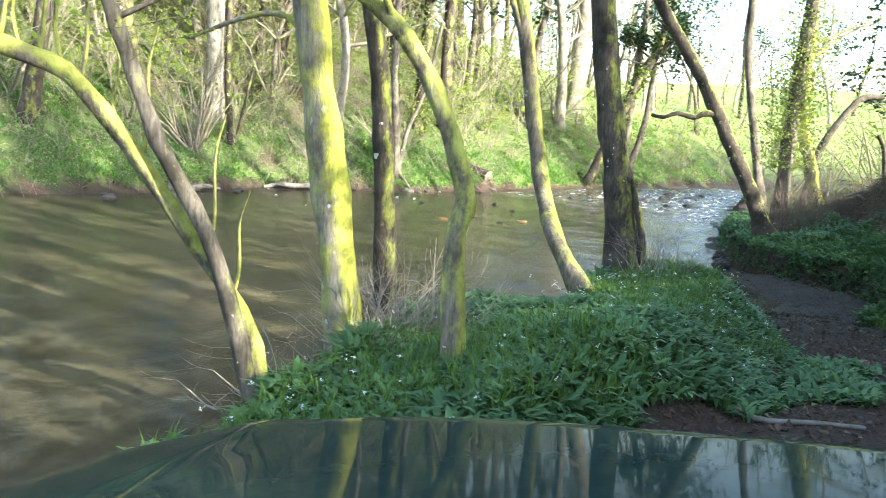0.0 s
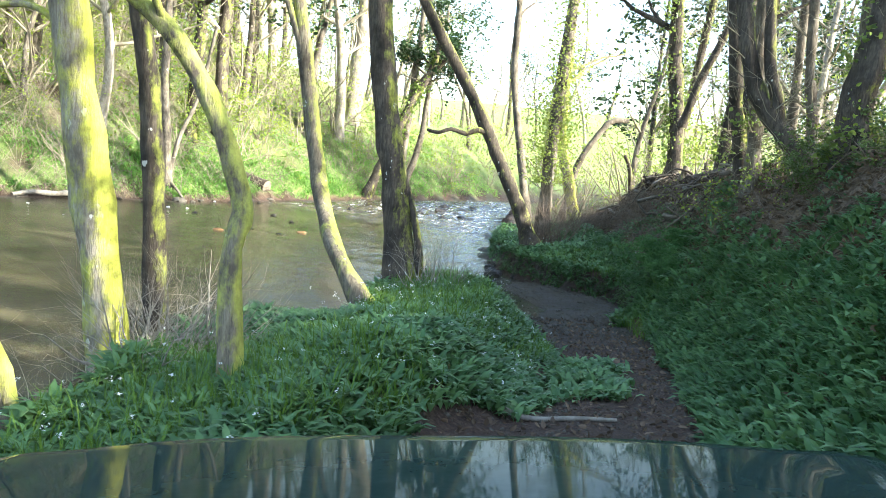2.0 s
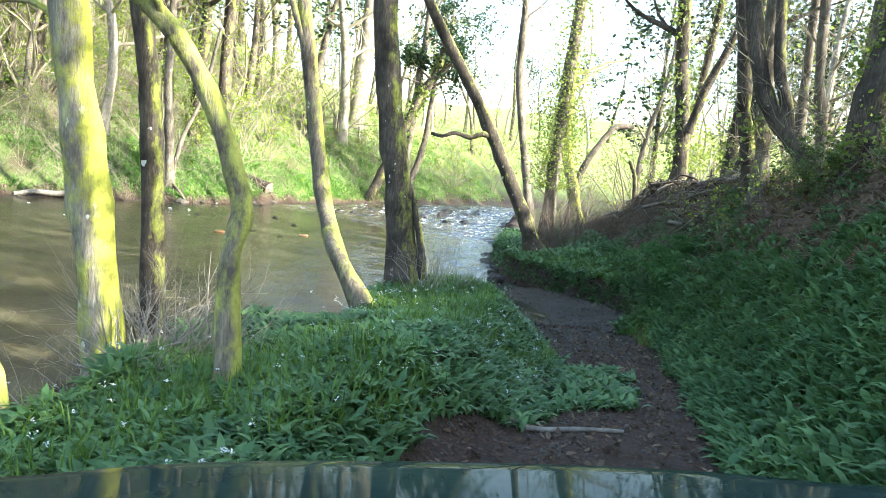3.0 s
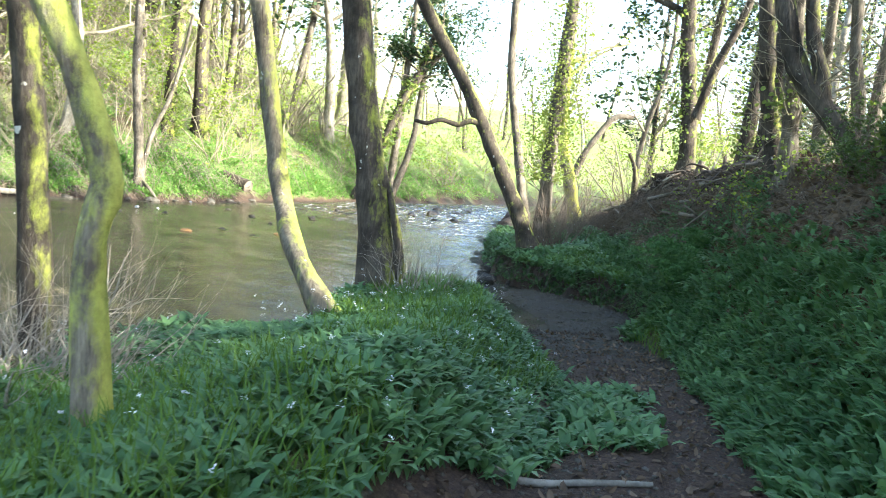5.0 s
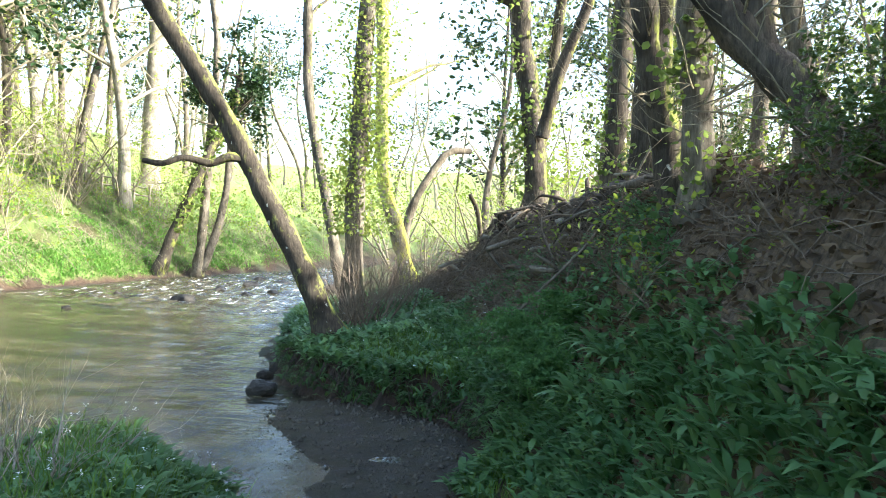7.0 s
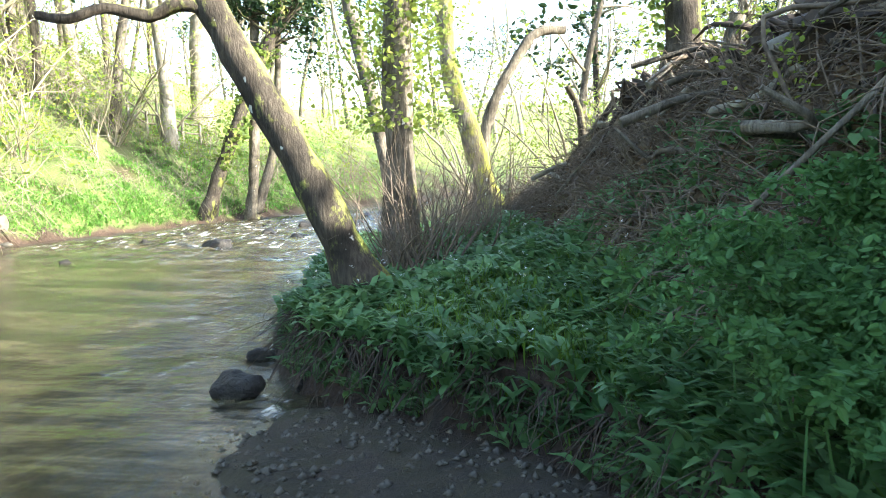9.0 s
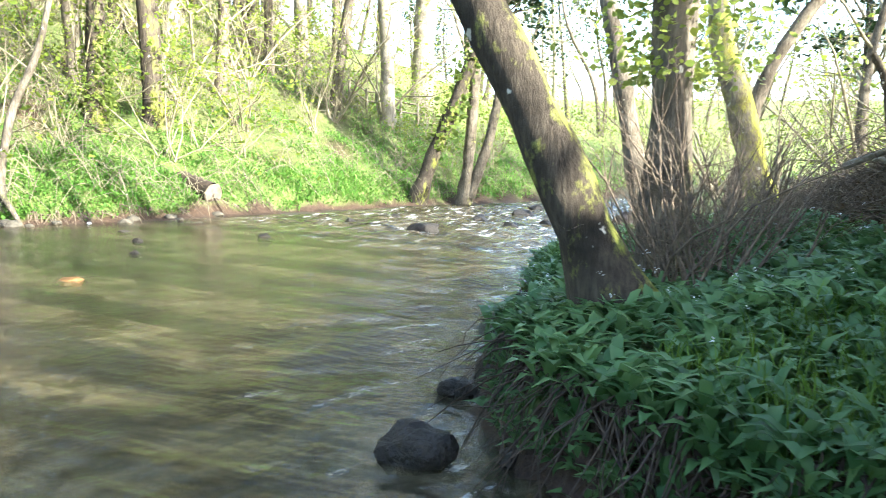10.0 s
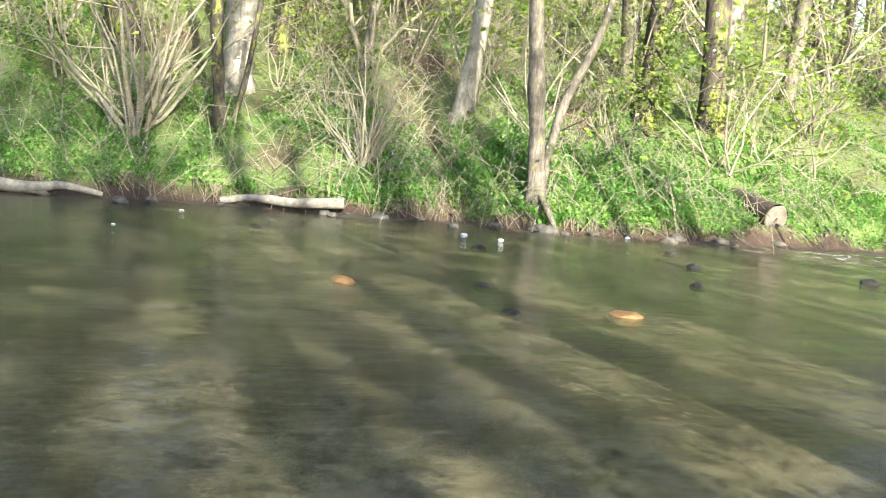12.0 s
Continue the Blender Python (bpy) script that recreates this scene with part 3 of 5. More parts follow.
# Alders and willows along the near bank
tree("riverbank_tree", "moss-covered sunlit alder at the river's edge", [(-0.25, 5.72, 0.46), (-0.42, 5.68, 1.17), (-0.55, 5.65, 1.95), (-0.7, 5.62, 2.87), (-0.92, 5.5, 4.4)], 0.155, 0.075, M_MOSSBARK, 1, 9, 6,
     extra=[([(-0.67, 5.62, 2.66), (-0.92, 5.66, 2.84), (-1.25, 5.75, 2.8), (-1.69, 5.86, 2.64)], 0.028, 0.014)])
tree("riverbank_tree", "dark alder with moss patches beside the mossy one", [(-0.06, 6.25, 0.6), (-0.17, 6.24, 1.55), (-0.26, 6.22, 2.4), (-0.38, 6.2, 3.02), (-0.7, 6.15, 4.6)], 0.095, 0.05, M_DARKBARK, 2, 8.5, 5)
tree("riverbank_tree", "bowed mossy willow stem arching over the bank", [(0.62, 4.56, 0.8), (0.57, 4.53, 1.42), (0.613, 4.54, 1.73), (0.47, 4.53, 2.145), (0.28, 4.51, 2.5), (0.0, 4.46, 2.8), (-0.6, 4.37, 3.25)], 0.066, 0.045, M_HALFMOSS, 3, 7, 5)
tree("riverbank_tree", "slim curved alder leaning from the bank", [(1.81, 8.29, 0.46), (1.42, 8.6, 0.88), (1.18, 9.2, 1.51), (1.01, 9.4, 2.42), (0.77, 9.4, 3.67), (0.55, 9.4, 5.2)], 0.105, 0.07, M_ALDER, 4, 9, 6,
     extra=[([(0.93, 9.4, 2.95), (0.68, 9.38, 3.5), (0.4, 9.35, 4.3)], 0.05, 0.03)])
tree("riverbank_tree", "rough dark alder with a mossy foot", [(2.37, 10.15, 0.4), (2.19, 10.25, 1.48), (2.0, 10.4, 2.56), (1.79, 10.5, 4.05), (1.6, 10.5, 5.8)], 0.185, 0.12, M_DARKBARK, 5, 11, 7,
     extra=[([(2.55, 10.1, 0.4), (2.52, 10.1, 0.9), (2.4, 10.15, 1.4), (2.22, 10.3, 1.95)], 0.07, 0.03)])
tree("leaning_tree", "leaning alder with bright moss along its upper side", [(5.6, 14.9, 0.4), (5.3, 14.97, 1.0), (4.94, 15.13, 1.75), (4.67, 15.25, 2.25), (4.3, 15.38, 2.95), (3.86, 15.5, 3.65), (3.1, 15.6, 4.8)], 0.16, 0.09, M_LEAN, 6, 9, 6, low=0.82,
     extra=[([(4.5, 15.3, 2.62), (4.25, 15.27, 2.67), (4.02, 15.31, 2.58), (3.72, 15.3, 2.63), (3.47, 15.26, 2.54), (3.25, 15.3, 2.57)], 0.06, 0.034)])
tree("leaning_tree", "thin grey sapling bent over the water", [(-0.52, 4.5, 0.35), (-0.84, 4.39, 1.19), (-1.15, 4.26, 1.89), (-1.29, 4.19, 2.36), (-1.42, 4.12, 2.75)], 0.055, 0.035, M_BARK, 7, 5.5, 4, 1.4)
tree("leaning_tree", "mossy sapling leaning far out over the river", [(-0.56, 4.54, 0.4), (-0.67, 4.58, 0.7), (-1.07, 4.43, 1.38), (-1.31, 4.32, 1.78), (-1.5, 4.22, 2.06), (-1.68, 4.11, 2.29), (-1.94, 3.95, 2.4), (-2.4, 3.7, 2.6)], 0.05, 0.055, M_HALFMOSS, 8, 4.2, 5, 1.3,
     extra=[([(x, y, z), (x + 0.04 * s, y, z + 0.3 * h), (x + 0.02 * s, y + 0.03, z + 0.7 * h), (x + 0.09 * s, y, z + h)], 0.014, 0.006) for x, y, z, h, s in
            [(-1.94, 3.95, 2.4, 0.9, 1), (-1.86, 4.0, 2.37, 0.7, -1), (-1.78, 4.05, 2.33, 1.1, 1), (-1.68, 4.11, 2.29, 0.9, -1), (-1.6, 4.16, 2.18, 1.0, 1), (-1.42, 4.26, 1.95, 0.6, -1), (-1.31, 4.32, 1.78, 0.8, 1), (-0.95, 4.47, 1.2, 0.9, 1), (-0.8, 4.52, 0.95, 0.7, 1)]])
tree("slender_tree", "slender upright alder behind the leaning one", [(6.7, 19.3, 0.5), (6.4, 19.5, 2.0), (6.0, 19.7, 4.0), (5.9, 19.8, 6.0)], 0.11, 0.07, M_BARK, 9, 9, 6)
tree("ivy_tree", "tall ash wrapped in ivy coloured as if sunlit", [(6.0, 15.95, 0.5), (6.05, 16.1, 2.2), (6.15, 16.2, 4.2), (6.2, 16.2, 8)], 0.14, 0.11, M_BARK, 10, 12, 7, ivy=13000, ivy_size=0.05, ivy_out=0.27, ivy_span=(0.16, 1), ivy_mat=M_SUNIVY)
tree("mossy_tree", "mossy trunk on the gravel point", [(8.23, 20.1, 0.6), (7.9, 20.1, 1.7), (7.6, 20.2, 2.7), (7.5, 20.2, 4.4)], 0.17, 0.1, M_MOSSBARK, 11, 9, 6)
tree("dead_snag", "broken grey snag slanting up from the brush", [(8.3, 21.6, 1.0), (8.6, 21.6, 2.2), (9.1, 21.5, 3.2), (9.4, 21.5, 3.55), (9.9, 21.5, 3.6)], 0.1, 0.07, M_BARK, 12, None, 0, leaves=0)
tree("dead_snag", "short broken stake of dead wood", [(10.1, 20.9, 1.6), (9.9, 20.95, 2.1), (9.7, 20.95, 2.63)], 0.07, 0.05, M_DARKBARK, 13, None, 0, leaves=0)

# Trees along the top of the steep bank
tree("bank_tree", "ivy-clad forked tree on top of the steep bank", [(8.42, 15.15, 2.2), (8.41, 15.3, 3.0), (8.38, 15.7, 4.2), (8.3, 16.0, 6)], 0.17, 0.11, M_DARKBARK, 30, 11, 7, leaves=330, leaf_size=0.022, depth=3, low=0.5, shoots=26, ivy=1600, ivy_size=0.06, ivy_out=0.13, ivy_span=(0.1, 0.8),
     extra=[([(8.41, 15.1, 3.2), (8.6, 15.0, 4.1), (8.9, 14.8, 5.1), (9.4, 14.7, 7)], 0.1, 0.06)], group="trees on the bank top")
tree("bank_tree", "dark bare trunk growing out of the slope", [(6.98, 9.95, 1.9), (6.87, 9.98, 2.4), (6.76, 10.0, 2.85), (6.6, 10.05, 3.6), (6.35, 10.2, 5.5)], 0.115, 0.075, M_DARKBARK, 31, 9, 6, leaves=330, leaf_size=0.022, depth=3, low=0.5, shoots=26, group="trees on the bank top")
tree("bank_tree", "upright ivied trunk behind the slope tree", [(6.75, 9.47, 2.4), (6.72, 9.48, 2.8), (6.67, 9.52, 3.4), (6.6, 9.55, 4.6)], 0.1, 0.07, M_BARK, 32, 10, 6, leaves=330, leaf_size=0.022, depth=3, low=0.5, shoots=26, ivy=700, ivy_size=0.055, ivy_out=0.08, group="trees on the bank top")
tree("bank_tree", "thick forked dark trunk leaning over the bank", [(6.9, 8.35, 2.3), (6.67, 8.52, 2.66), (6.42, 8.71, 3.02), (6.2, 8.87, 3.54), (5.9, 9.1, 5.0)], 0.125, 0.085, M_DARKBARK, 33, 10, 7, leaves=330, leaf_size=0.022, depth=3, low=0.5, shoots=26, group="trees on the bank top",
     extra=[([(6.5, 8.66, 2.95), (6.45, 8.72, 3.29), (6.34, 8.79, 3.7), (6.2, 8.9, 5.2)], 0.09, 0.06)])
tree("bank_tree", "slim trunk with young leaves on the bank top", [(7.4, 9.2, 2.6), (7.34, 9.26, 3.08), (7.23, 9.35, 3.78), (7.1, 9.4, 5.4)], 0.075, 0.05, M_BARK, 34, 9, 6, leaves=330, leaf_size=0.022, depth=3, low=0.5, shoots=26, group="trees on the bank top")
# Rows with y below 6 stand out of view, added for their shade.
CREST = [
    (8.9, 14.2, 0.11, 0.1, 0), (7.9, 12.4, 0.12, 0.12, 300), (8.9, 16.4, 0.1, 0.2, 300),
    (6.85, 7.75, 0.09, -0.05, 600), (7.05, 7.3, 0.09, 0.1, 600), (7.7, 11.55, 0.18, 0.05, 200), (7.3, 6.2, 0.18, 0.1, 900),
    (6.6, 4.6, 0.2, -0.1, 900), (7.8, 4.0, 0.24, 0.2, 700), (6.2, 2.2, 0.18, -0.15, 700), (7.4, 0.8, 0.25, 0.1, 700), (6.0, -1.2, 0.2, 0.0, 700),
    (7.2, -3.0, 0.22, 0.1, 500), (9.6, 10.6, 0.13, 0.0, 200), (10.2, 8.4, 0.14, 0.1, 200), (9.4, 12.8, 0.1, -0.1, 0), (10.4, 5.0, 0.22, 0.0, 500),
    (9.2, 1.6, 0.24, -0.1, 500), (11.5, 14.5, 0.14, 0.1, 0),
]
for k, (x, y, r, lean, ivy) in enumerate(CREST):
    z = float(floor_at(x, y))
    b = 0.25 * math.sin(2.3 * k)
    tree("bank_tree", "ivy-clad tree on top of the steep bank" if ivy else "bare dark-trunked tree on top of the steep bank",
         [(x, y, z), (x + 0.6 * lean, y + 0.3 * b, z + 1.4), (x + 1.5 * lean, y + 0.5 * b, z + 3.2), (x + 2.2 * lean, y + b, z + 5.4)], r, 0.55 * r, M_DARKBARK if k % 3 else M_BARK,
         40 + k, z + 9.5, 5, 2.4, 2, 3, 400 if y < 6.5 else 150, 0.024, shoots=0 if y < 6 else 24, ivy=2 * ivy if y > 6 else ivy, ivy_size=0.04 if 3 < y < 9 else 0.055, ivy_out=0.12, ivy_span=(0.05, 0.3 if y < 6 else 0.5), group="trees on the bank top", rings=22, sides=10)

# Far bank: the trees that stand out
tree("far_tree", "young ash at the water's edge of the far bank", [(-2.78, 23.6, 0.3), (-2.88, 23.5, 1.6), (-3.02, 23.4, 3.23), (-3.05, 23.4, 5)], 0.13, 0.08, M_BARK, 70, 9, 6,
     extra=[([(-2.75, 23.6, 0.6), (-2.7, 23.6, 1.0), (-2.54, 23.67, 1.85), (-2.26, 23.82, 2.59), (-2.05, 23.9, 3.4), (-1.8, 24, 5)], 0.075, 0.045), ([(-2.72, 23.5, 0.5), (-2.5, 23.4, 0.3), (-2.2, 23.25, -0.05)], 0.05, 0.035)])
tree("far_tree", "ivy-clad trunk on the far bank", [(-2.7, 26.9, 1.7), (-2.66, 26.9, 3), (-2.6, 26.9, 5.5)], 0.2, 0.14, M_DARKBARK, 71, 10, 6, ivy=2600, ivy_size=0.075, ivy_out=0.12)
tree("pale_tree", "tall pale pine trunk on the sunny meadow", [(3.1, 40.15, 2.3), (3.2, 40.2, 5), (3.3, 40.2, 9)], 0.42, 0.3, M_PALEBARK, 72, 16, 7, 3.2, leaf_mat=M_EVERGREEN, leaves=1500, leaf_size=0.14)
tree("twin_tree", "slim twin-stemmed tree beside the far riffle", [(4.75, 32.3, 0.2), (4.9, 32.3, 1.6), (5.0, 32.35, 3.2), (5.1, 32.4, 5.2)], 0.16, 0.1, M_BARK, 73, 10, 6,
     extra=[([(4.9, 32.3, 0.2), (5.35, 32.3, 1.6), (5.6, 32.3, 3.0), (5.7, 32.3, 5.2)], 0.15, 0.09)])
tree("ivy_tree", "dark leaning ivy-topped tree at the far water's edge", [(3.5, 31.6, 0.1), (3.9, 31.6, 1.2), (4.5, 31.7, 2.7), (5.0, 31.8, 4.0), (5.5, 31.9, 5.0)], 0.2, 0.12, M_DARKBARK, 74, 6.3, 8, 1.2, 2, 4, 2400, 0.1, M_EVERGREEN, ivy=900, ivy_size=0.12, ivy_out=0.14, ivy_span=(0.2, 1))
tree("far_tree", "pale thick trunk up the far slope", [(-7.95, 22.2, 1.6), (-8.0, 22.2, 3.0), (-8.05, 22.2, 6.5)], 0.26, 0.19, M_PALEBARK, 75, 12, 6)
tree("far_tree", "dark crooked ash on the far bank", [(-7.0, 21.2, 0.9), (-7.1, 21.15, 1.65), (-7.18, 21.1, 2.9), (-7.2, 21.1, 4.8)], 0.1, 0.065, M_DARKBARK, 76, 9, 5,
     extra=[([(-7.0, 21.4, 1.2), (-6.85, 21.5, 2.0), (-6.6, 21.5, 3.2)], 0.055, 0.035)])


def bare_tree(seed, tall, r, mat, leaves=750, leaf_mat=None, limbs=12, leaf_size=0.055, name="woodland_tree", label="bare spring tree with a haze of young leaves"):
    rng = np.random.default_rng(seed)
    a, b = rng.normal(0, 0.8, 2)
    root = thing(name, label, "tree", group="woodland trees")
    line = glide([(0, 0, -0.3), (0.5 * a, 0.1 * b, 0.25 * tall), (0.6 * a, 0.9 * b, 0.6 * tall), (1.5 * a, 0.8 * b, tall)], 14)
    radii = np.linspace(r, 0.25 * r, 14)
    g = Geo()
    tube(g, line, radii, 8, 0.2, 0.4, seed)
    part("trunk", g, mat, root)
    tops = []
    for k in range(limbs):
        i = int(rng.uniform(4, 13))
        q = rng.uniform(0, 2 * math.pi)
        tops.append((line[i], (math.cos(q), math.sin(q), rng.uniform(0.1, 0.8)), radii[i] * 0.45))
    crown_of(root, rng, tops, (0, 0, 0), tall * 0.3, 2, 4, leaves, leaf_size, leaf_mat or M_SPRING, M_TWIG)
    return root


def bush(seed, stems=12, tall=1.9, leaves=250, mat=None, leaf_mat=None, size=0.05, name="bare_bush", label="straggly bare bush with a few young leaves", spread=0.55, r=0.018, group="bushes"):
    rng = np.random.default_rng(seed)
    root = thing(name, label, "bush", group=group)
    tips = []
    for k in range(stems):
        g = Geo()
        q = rng.uniform(0, 2 * math.pi)
        w = unit(np.array([math.cos(q) * spread, math.sin(q) * spread, rng.uniform(0.5, 1.1)]))
        grow(g, tips, np.array([rng.normal(0, 0.12), rng.normal(0, 0.12), -0.1]), w, tall * rng.uniform(0.6, 1.1), r * rng.uniform(0.6, 1.3), 2, rng, 0.6, 0.05, 3)
        part("stem", g, mat or M_TWIG, root)
    tips = np.array(tips)
    if leaves:
        at = tips[rng.integers(0, len(tips), leaves)] + rng.normal(0, 0.05, (leaves, 3))
        f = Geo()
        flakes(f, at, rng.uniform(0.6, 1.4, leaves) * size, rng)
        part("foliage", f, leaf_mat or M_SPRING, root, smooth=False)
    return root


def scatter(kinds, spots, rng, scale=(0.75, 1.3), sink=0.0):
    """Sets a copy of one of the kinds at each spot; the first use of each kind is the kind itself."""
    used = set()
    heights = floor_at(*np.array(spots).T)
    for k, (x, y) in enumerate(spots):
        c = k % len(kinds)
        s = rng.uniform(*scale)
        m = Matrix.LocRotScale((x, y, float(heights[k]) - sink), Euler((rng.normal(0, 0.05), rng.normal(0, 0.05), rng.uniform(0, 6.28))), (s, s, s))
        if c in used:
            copy_thing(kinds[c], m)
        else:
            used.add(c)
            kinds[c].matrix_basis = m


def spots_in(count, box, test, rng, gap=0.0):
    out = []
    tries = 0
    while len(out) < count and tries < 60:
        tries += 1
        x, y = rng.uniform(box[0], box[1], 400), rng.uniform(box[2], box[3], 400)
        ok = test(x, y, *land(x, y))
        for a, b in zip(x[ok], y[ok]):
            if len(out) < count and all((a - c) ** 2 + (b - d) ** 2 > gap * gap for c, d in out):
                out.append((float(a), float(b)))
    return out


rng = np.random.default_rng(11)
kinds = [bare_tree(101, 9, 0.13, M_BARK), bare_tree(102, 11, 0.17, M_PALEBARK), bare_tree(103, 8, 0.1, M_BARK, 850), bare_tree(104, 12, 0.2, M_DARKBARK, 850),
         bare_tree(105, 10, 0.14, M_BARK, 1800, M_EVERGREEN, 12, 0.12, "evergreen_tree", "dark evergreen tree in the far wood")]
wood = spots_in(130, (-34, 10, 14, 62), lambda x, y, z, n, f, l, u, a: (f > 2.2) & (f < 26) & (a < 30 + 0.12 * f + 0.7 * np.maximum(0, f - 11)), rng, 1.5)
wood += spots_in(4, (-6, 22, 30, 64), lambda x, y, z, n, f, l, u, a: (f > 3) & (a > 31) & (a < 52), rng, 4.0)
wood += spots_in(34, (-14, 26, 34, 90), lambda x, y, z, n, f, l, u, a: (f > 17) & (a > 26) & (a < 62), rng, 2.0)
wood += spots_in(34, (6, 46, 22, 80), lambda x, y, z, n, f, l, u, a: (n > 2.5) & (u > 0.6) & (a > 24), rng, 2.0)
wood += spots_in(40, (0, 70, 60, 130), lambda x, y, z, n, f, l, u, a: (f > 14) | (n > 4), rng, 4.0)
# Unseen trees behind the bank top, added for the shadows they cast.
wood += spots_in(20, (7, 24, -16, 6), lambda x, y, z, n, f, l, u, a: (u > 1.8) & (y < 6), rng, 2.0)
wood += spots_in(3, (14, 24, 8, 18), lambda x, y, z, n, f, l, u, a: (u > 2.4), rng, 3.0)
scatter(kinds, wood, rng)
for k, (x, y) in enumerate([(-3, 40), (-0.5, 43.5), (1.2, 47), (-6, 38), (4.8, 47), (-1.5, 36.5)]):
    copy_thing(kinds[4], Matrix.LocRotScale((x, y, float(floor_at(x, y))), Euler((0, 0, 1.7 * k)), (1.0, 1.0, 1.15)))
kinds = [bush(201, 8, 2.2, 380), bush(202, 7, 2.6, 380), bush(203, 9, 1.6, 480), bush(204, 6, 3.2, 320, r=0.024)]
spots = spots_in(140, (-24, 8, 12, 46), lambda x, y, z, n, f, l, u, a: (f > 1.7) & (f < 12) & (a < 33), rng, 0.8)
spots += spots_in(36, (6.5, 20, 20, 40), lambda x, y, z, n, f, l, u, a: (n > 1.2) & (u > 0.3), rng, 0.8)
spots += spots_in(34, (3, 18, 34, 56), lambda x, y, z, n, f, l, u, a: (f > 0.8) & (f < 9), rng, 1.1)
scatter(kinds, spots, rng, (0.6, 1.25))
kinds = [bush(206, 5, 4.2, 220, None, None, 0.07, "sapling", "tall bare sapling clump on the far slope", 0.35, 0.035, "saplings"),
         bush(207, 4, 5.0, 220, None, None, 0.07, "sapling", "tall bare sapling clump on the far slope", 0.3, 0.04, "saplings")]
scatter(kinds, spots_in(30, (-24, 6, 13, 40), lambda x, y, z, n, f, l, u, a: (f > 2.6) & (f < 10) & (a < 31), rng, 1.0) + spots_in(22, (8, 22, 21, 42), lambda x, y, z, n, f, l, u, a: (n > 1.5) & (a > 22), rng, 1.2), rng, (0.7, 1.2))
kinds = [bush(211, 6, 1.6, 1300, M_DEADTWIG, M_THICKET, 0.06, "thicket", "dark leafy thicket on the bank top", 0.8, group="thickets"),
         bush(212, 6, 2.0, 1500, M_DEADTWIG, M_THICKET, 0.065, "thicket", "dark leafy thicket on the bank top", 0.8, group="thickets")]
# Unseen thickets along the crest, added to shade the near bank and water.
spots = spots_in(52, (3.0, 9.5, -10, 6.4), lambda x, y, z, n, f, l, u, a: (u > 0.95) & (u < 1.6) & (n > 0), rng, 0.45)
spots += [(7.75, 10.3), (7.75, 10.9), (8.2, 10.9), (6.3, 7.6), (6.55, 7.95), (6.5, 7.25), (6.75, 7.5), (6.4, 6.9), (6.65, 6.7), (6.9, 8.0), (6.2, 7.2)]
spots += spots_in(2, (6.9, 9, 8, 13), lambda x, y, z, n, f, l, u, a: (u > 1.1) & (u < 1.5), rng, 0.9)
scatter(kinds, spots, rng, (0.4, 0.7), 0.2)
hazel = bush(221, 20, 3.2, 200, M_TWIG, None, 0.05, "hazel_clump", "many-stemmed hazel clump on the far bank", 0.42, 0.045, "hazels")
scatter([hazel], [(-7.7, 20.2), (-13, 15.6)], rng, (0.8, 0.95))
copy_thing(hazel, Matrix.LocRotScale((-5.0, 22.2, float(floor_at(-5.0, 22.2))), Euler((0, 0, 1)), (0.55, 0.55, 0.6)))
brush = bush(231, 20, 1.7, 0, M_DEADTWIG, None, 0.05, "brush_clump", "dead brown brushwood round the trunks", 0.3, 0.014, "brushwood")
scatter([brush], [(5.95, 15.35), (6.3, 15.6), (6.2, 16.4), (6.6, 17.2), (7.0, 18.0), (6.5, 18.4), (7.4, 18.9), (5.95, 15.8), (7.2, 17.2), (6.9, 16.6)], rng, (0.6, 0.95))
sucker = bush(232, 14, 0.75, 0, M_DRIFTTWIG, None, 0.05, "twig_clump", "pale twiggy suckers at the foot of a tree", 0.6, 0.012, "suckers")
scatter([sucker], [(-0.12, 5.55), (-0.02, 5.6), (-0.3, 5.5), (0.1, 6.0), (0.02, 5.45), (-0.58, 5.1), (0.05, 5.8), (2.7, 9.6), (0.1, 5.75), (2.65, 10.0), (2.75, 9.9), (-0.05, 5.5)], rng, (0.75, 1.15), 0.05)


# ---- rocks, logs and sticks ----
def rock(name, label, x, y, z, sx, sy, sz, mat, seed, group="", turn=0.0):
    bm = bmesh.new()
    bmesh.ops.create_icosphere(bm, subdivisions=3, radius=1)
    cuts = np.random.default_rng(seed)
    planes = [(Vector(unit(cuts.normal(size=3))), cuts.uniform(0.55, 0.9)) for _ in range(11)]
    for v in bm.verts:
        p = v.co.copy()
        for w, far in planes:
            over = p.dot(w) - far
            if over > 0:
                p -= w * over * 0.9
        q = p * 1.3 + Vector((seed * 3.7, seed, -seed))
        k = 1.12 + 0.32 * noise.noise(q) + 0.17 * noise.noise(q * 2.7) + 0.05 * noise.noise(q * 7)
        v.co = Vector((p.x * sx * k, p.y * sy * k, max(-0.6, p.z) * sz * k))
    me = bpy.data.meshes.new(name)
    bm.to_mesh(me)
    bm.free()
    me.materials.append(mat)
    for p in me.polygons:
        p.use_smooth = True
    ob = new(name, me)
    ob.matrix_basis = pose(x, y, z, 0, 0, turn)
    return tagged(ob, label, "rock", group)


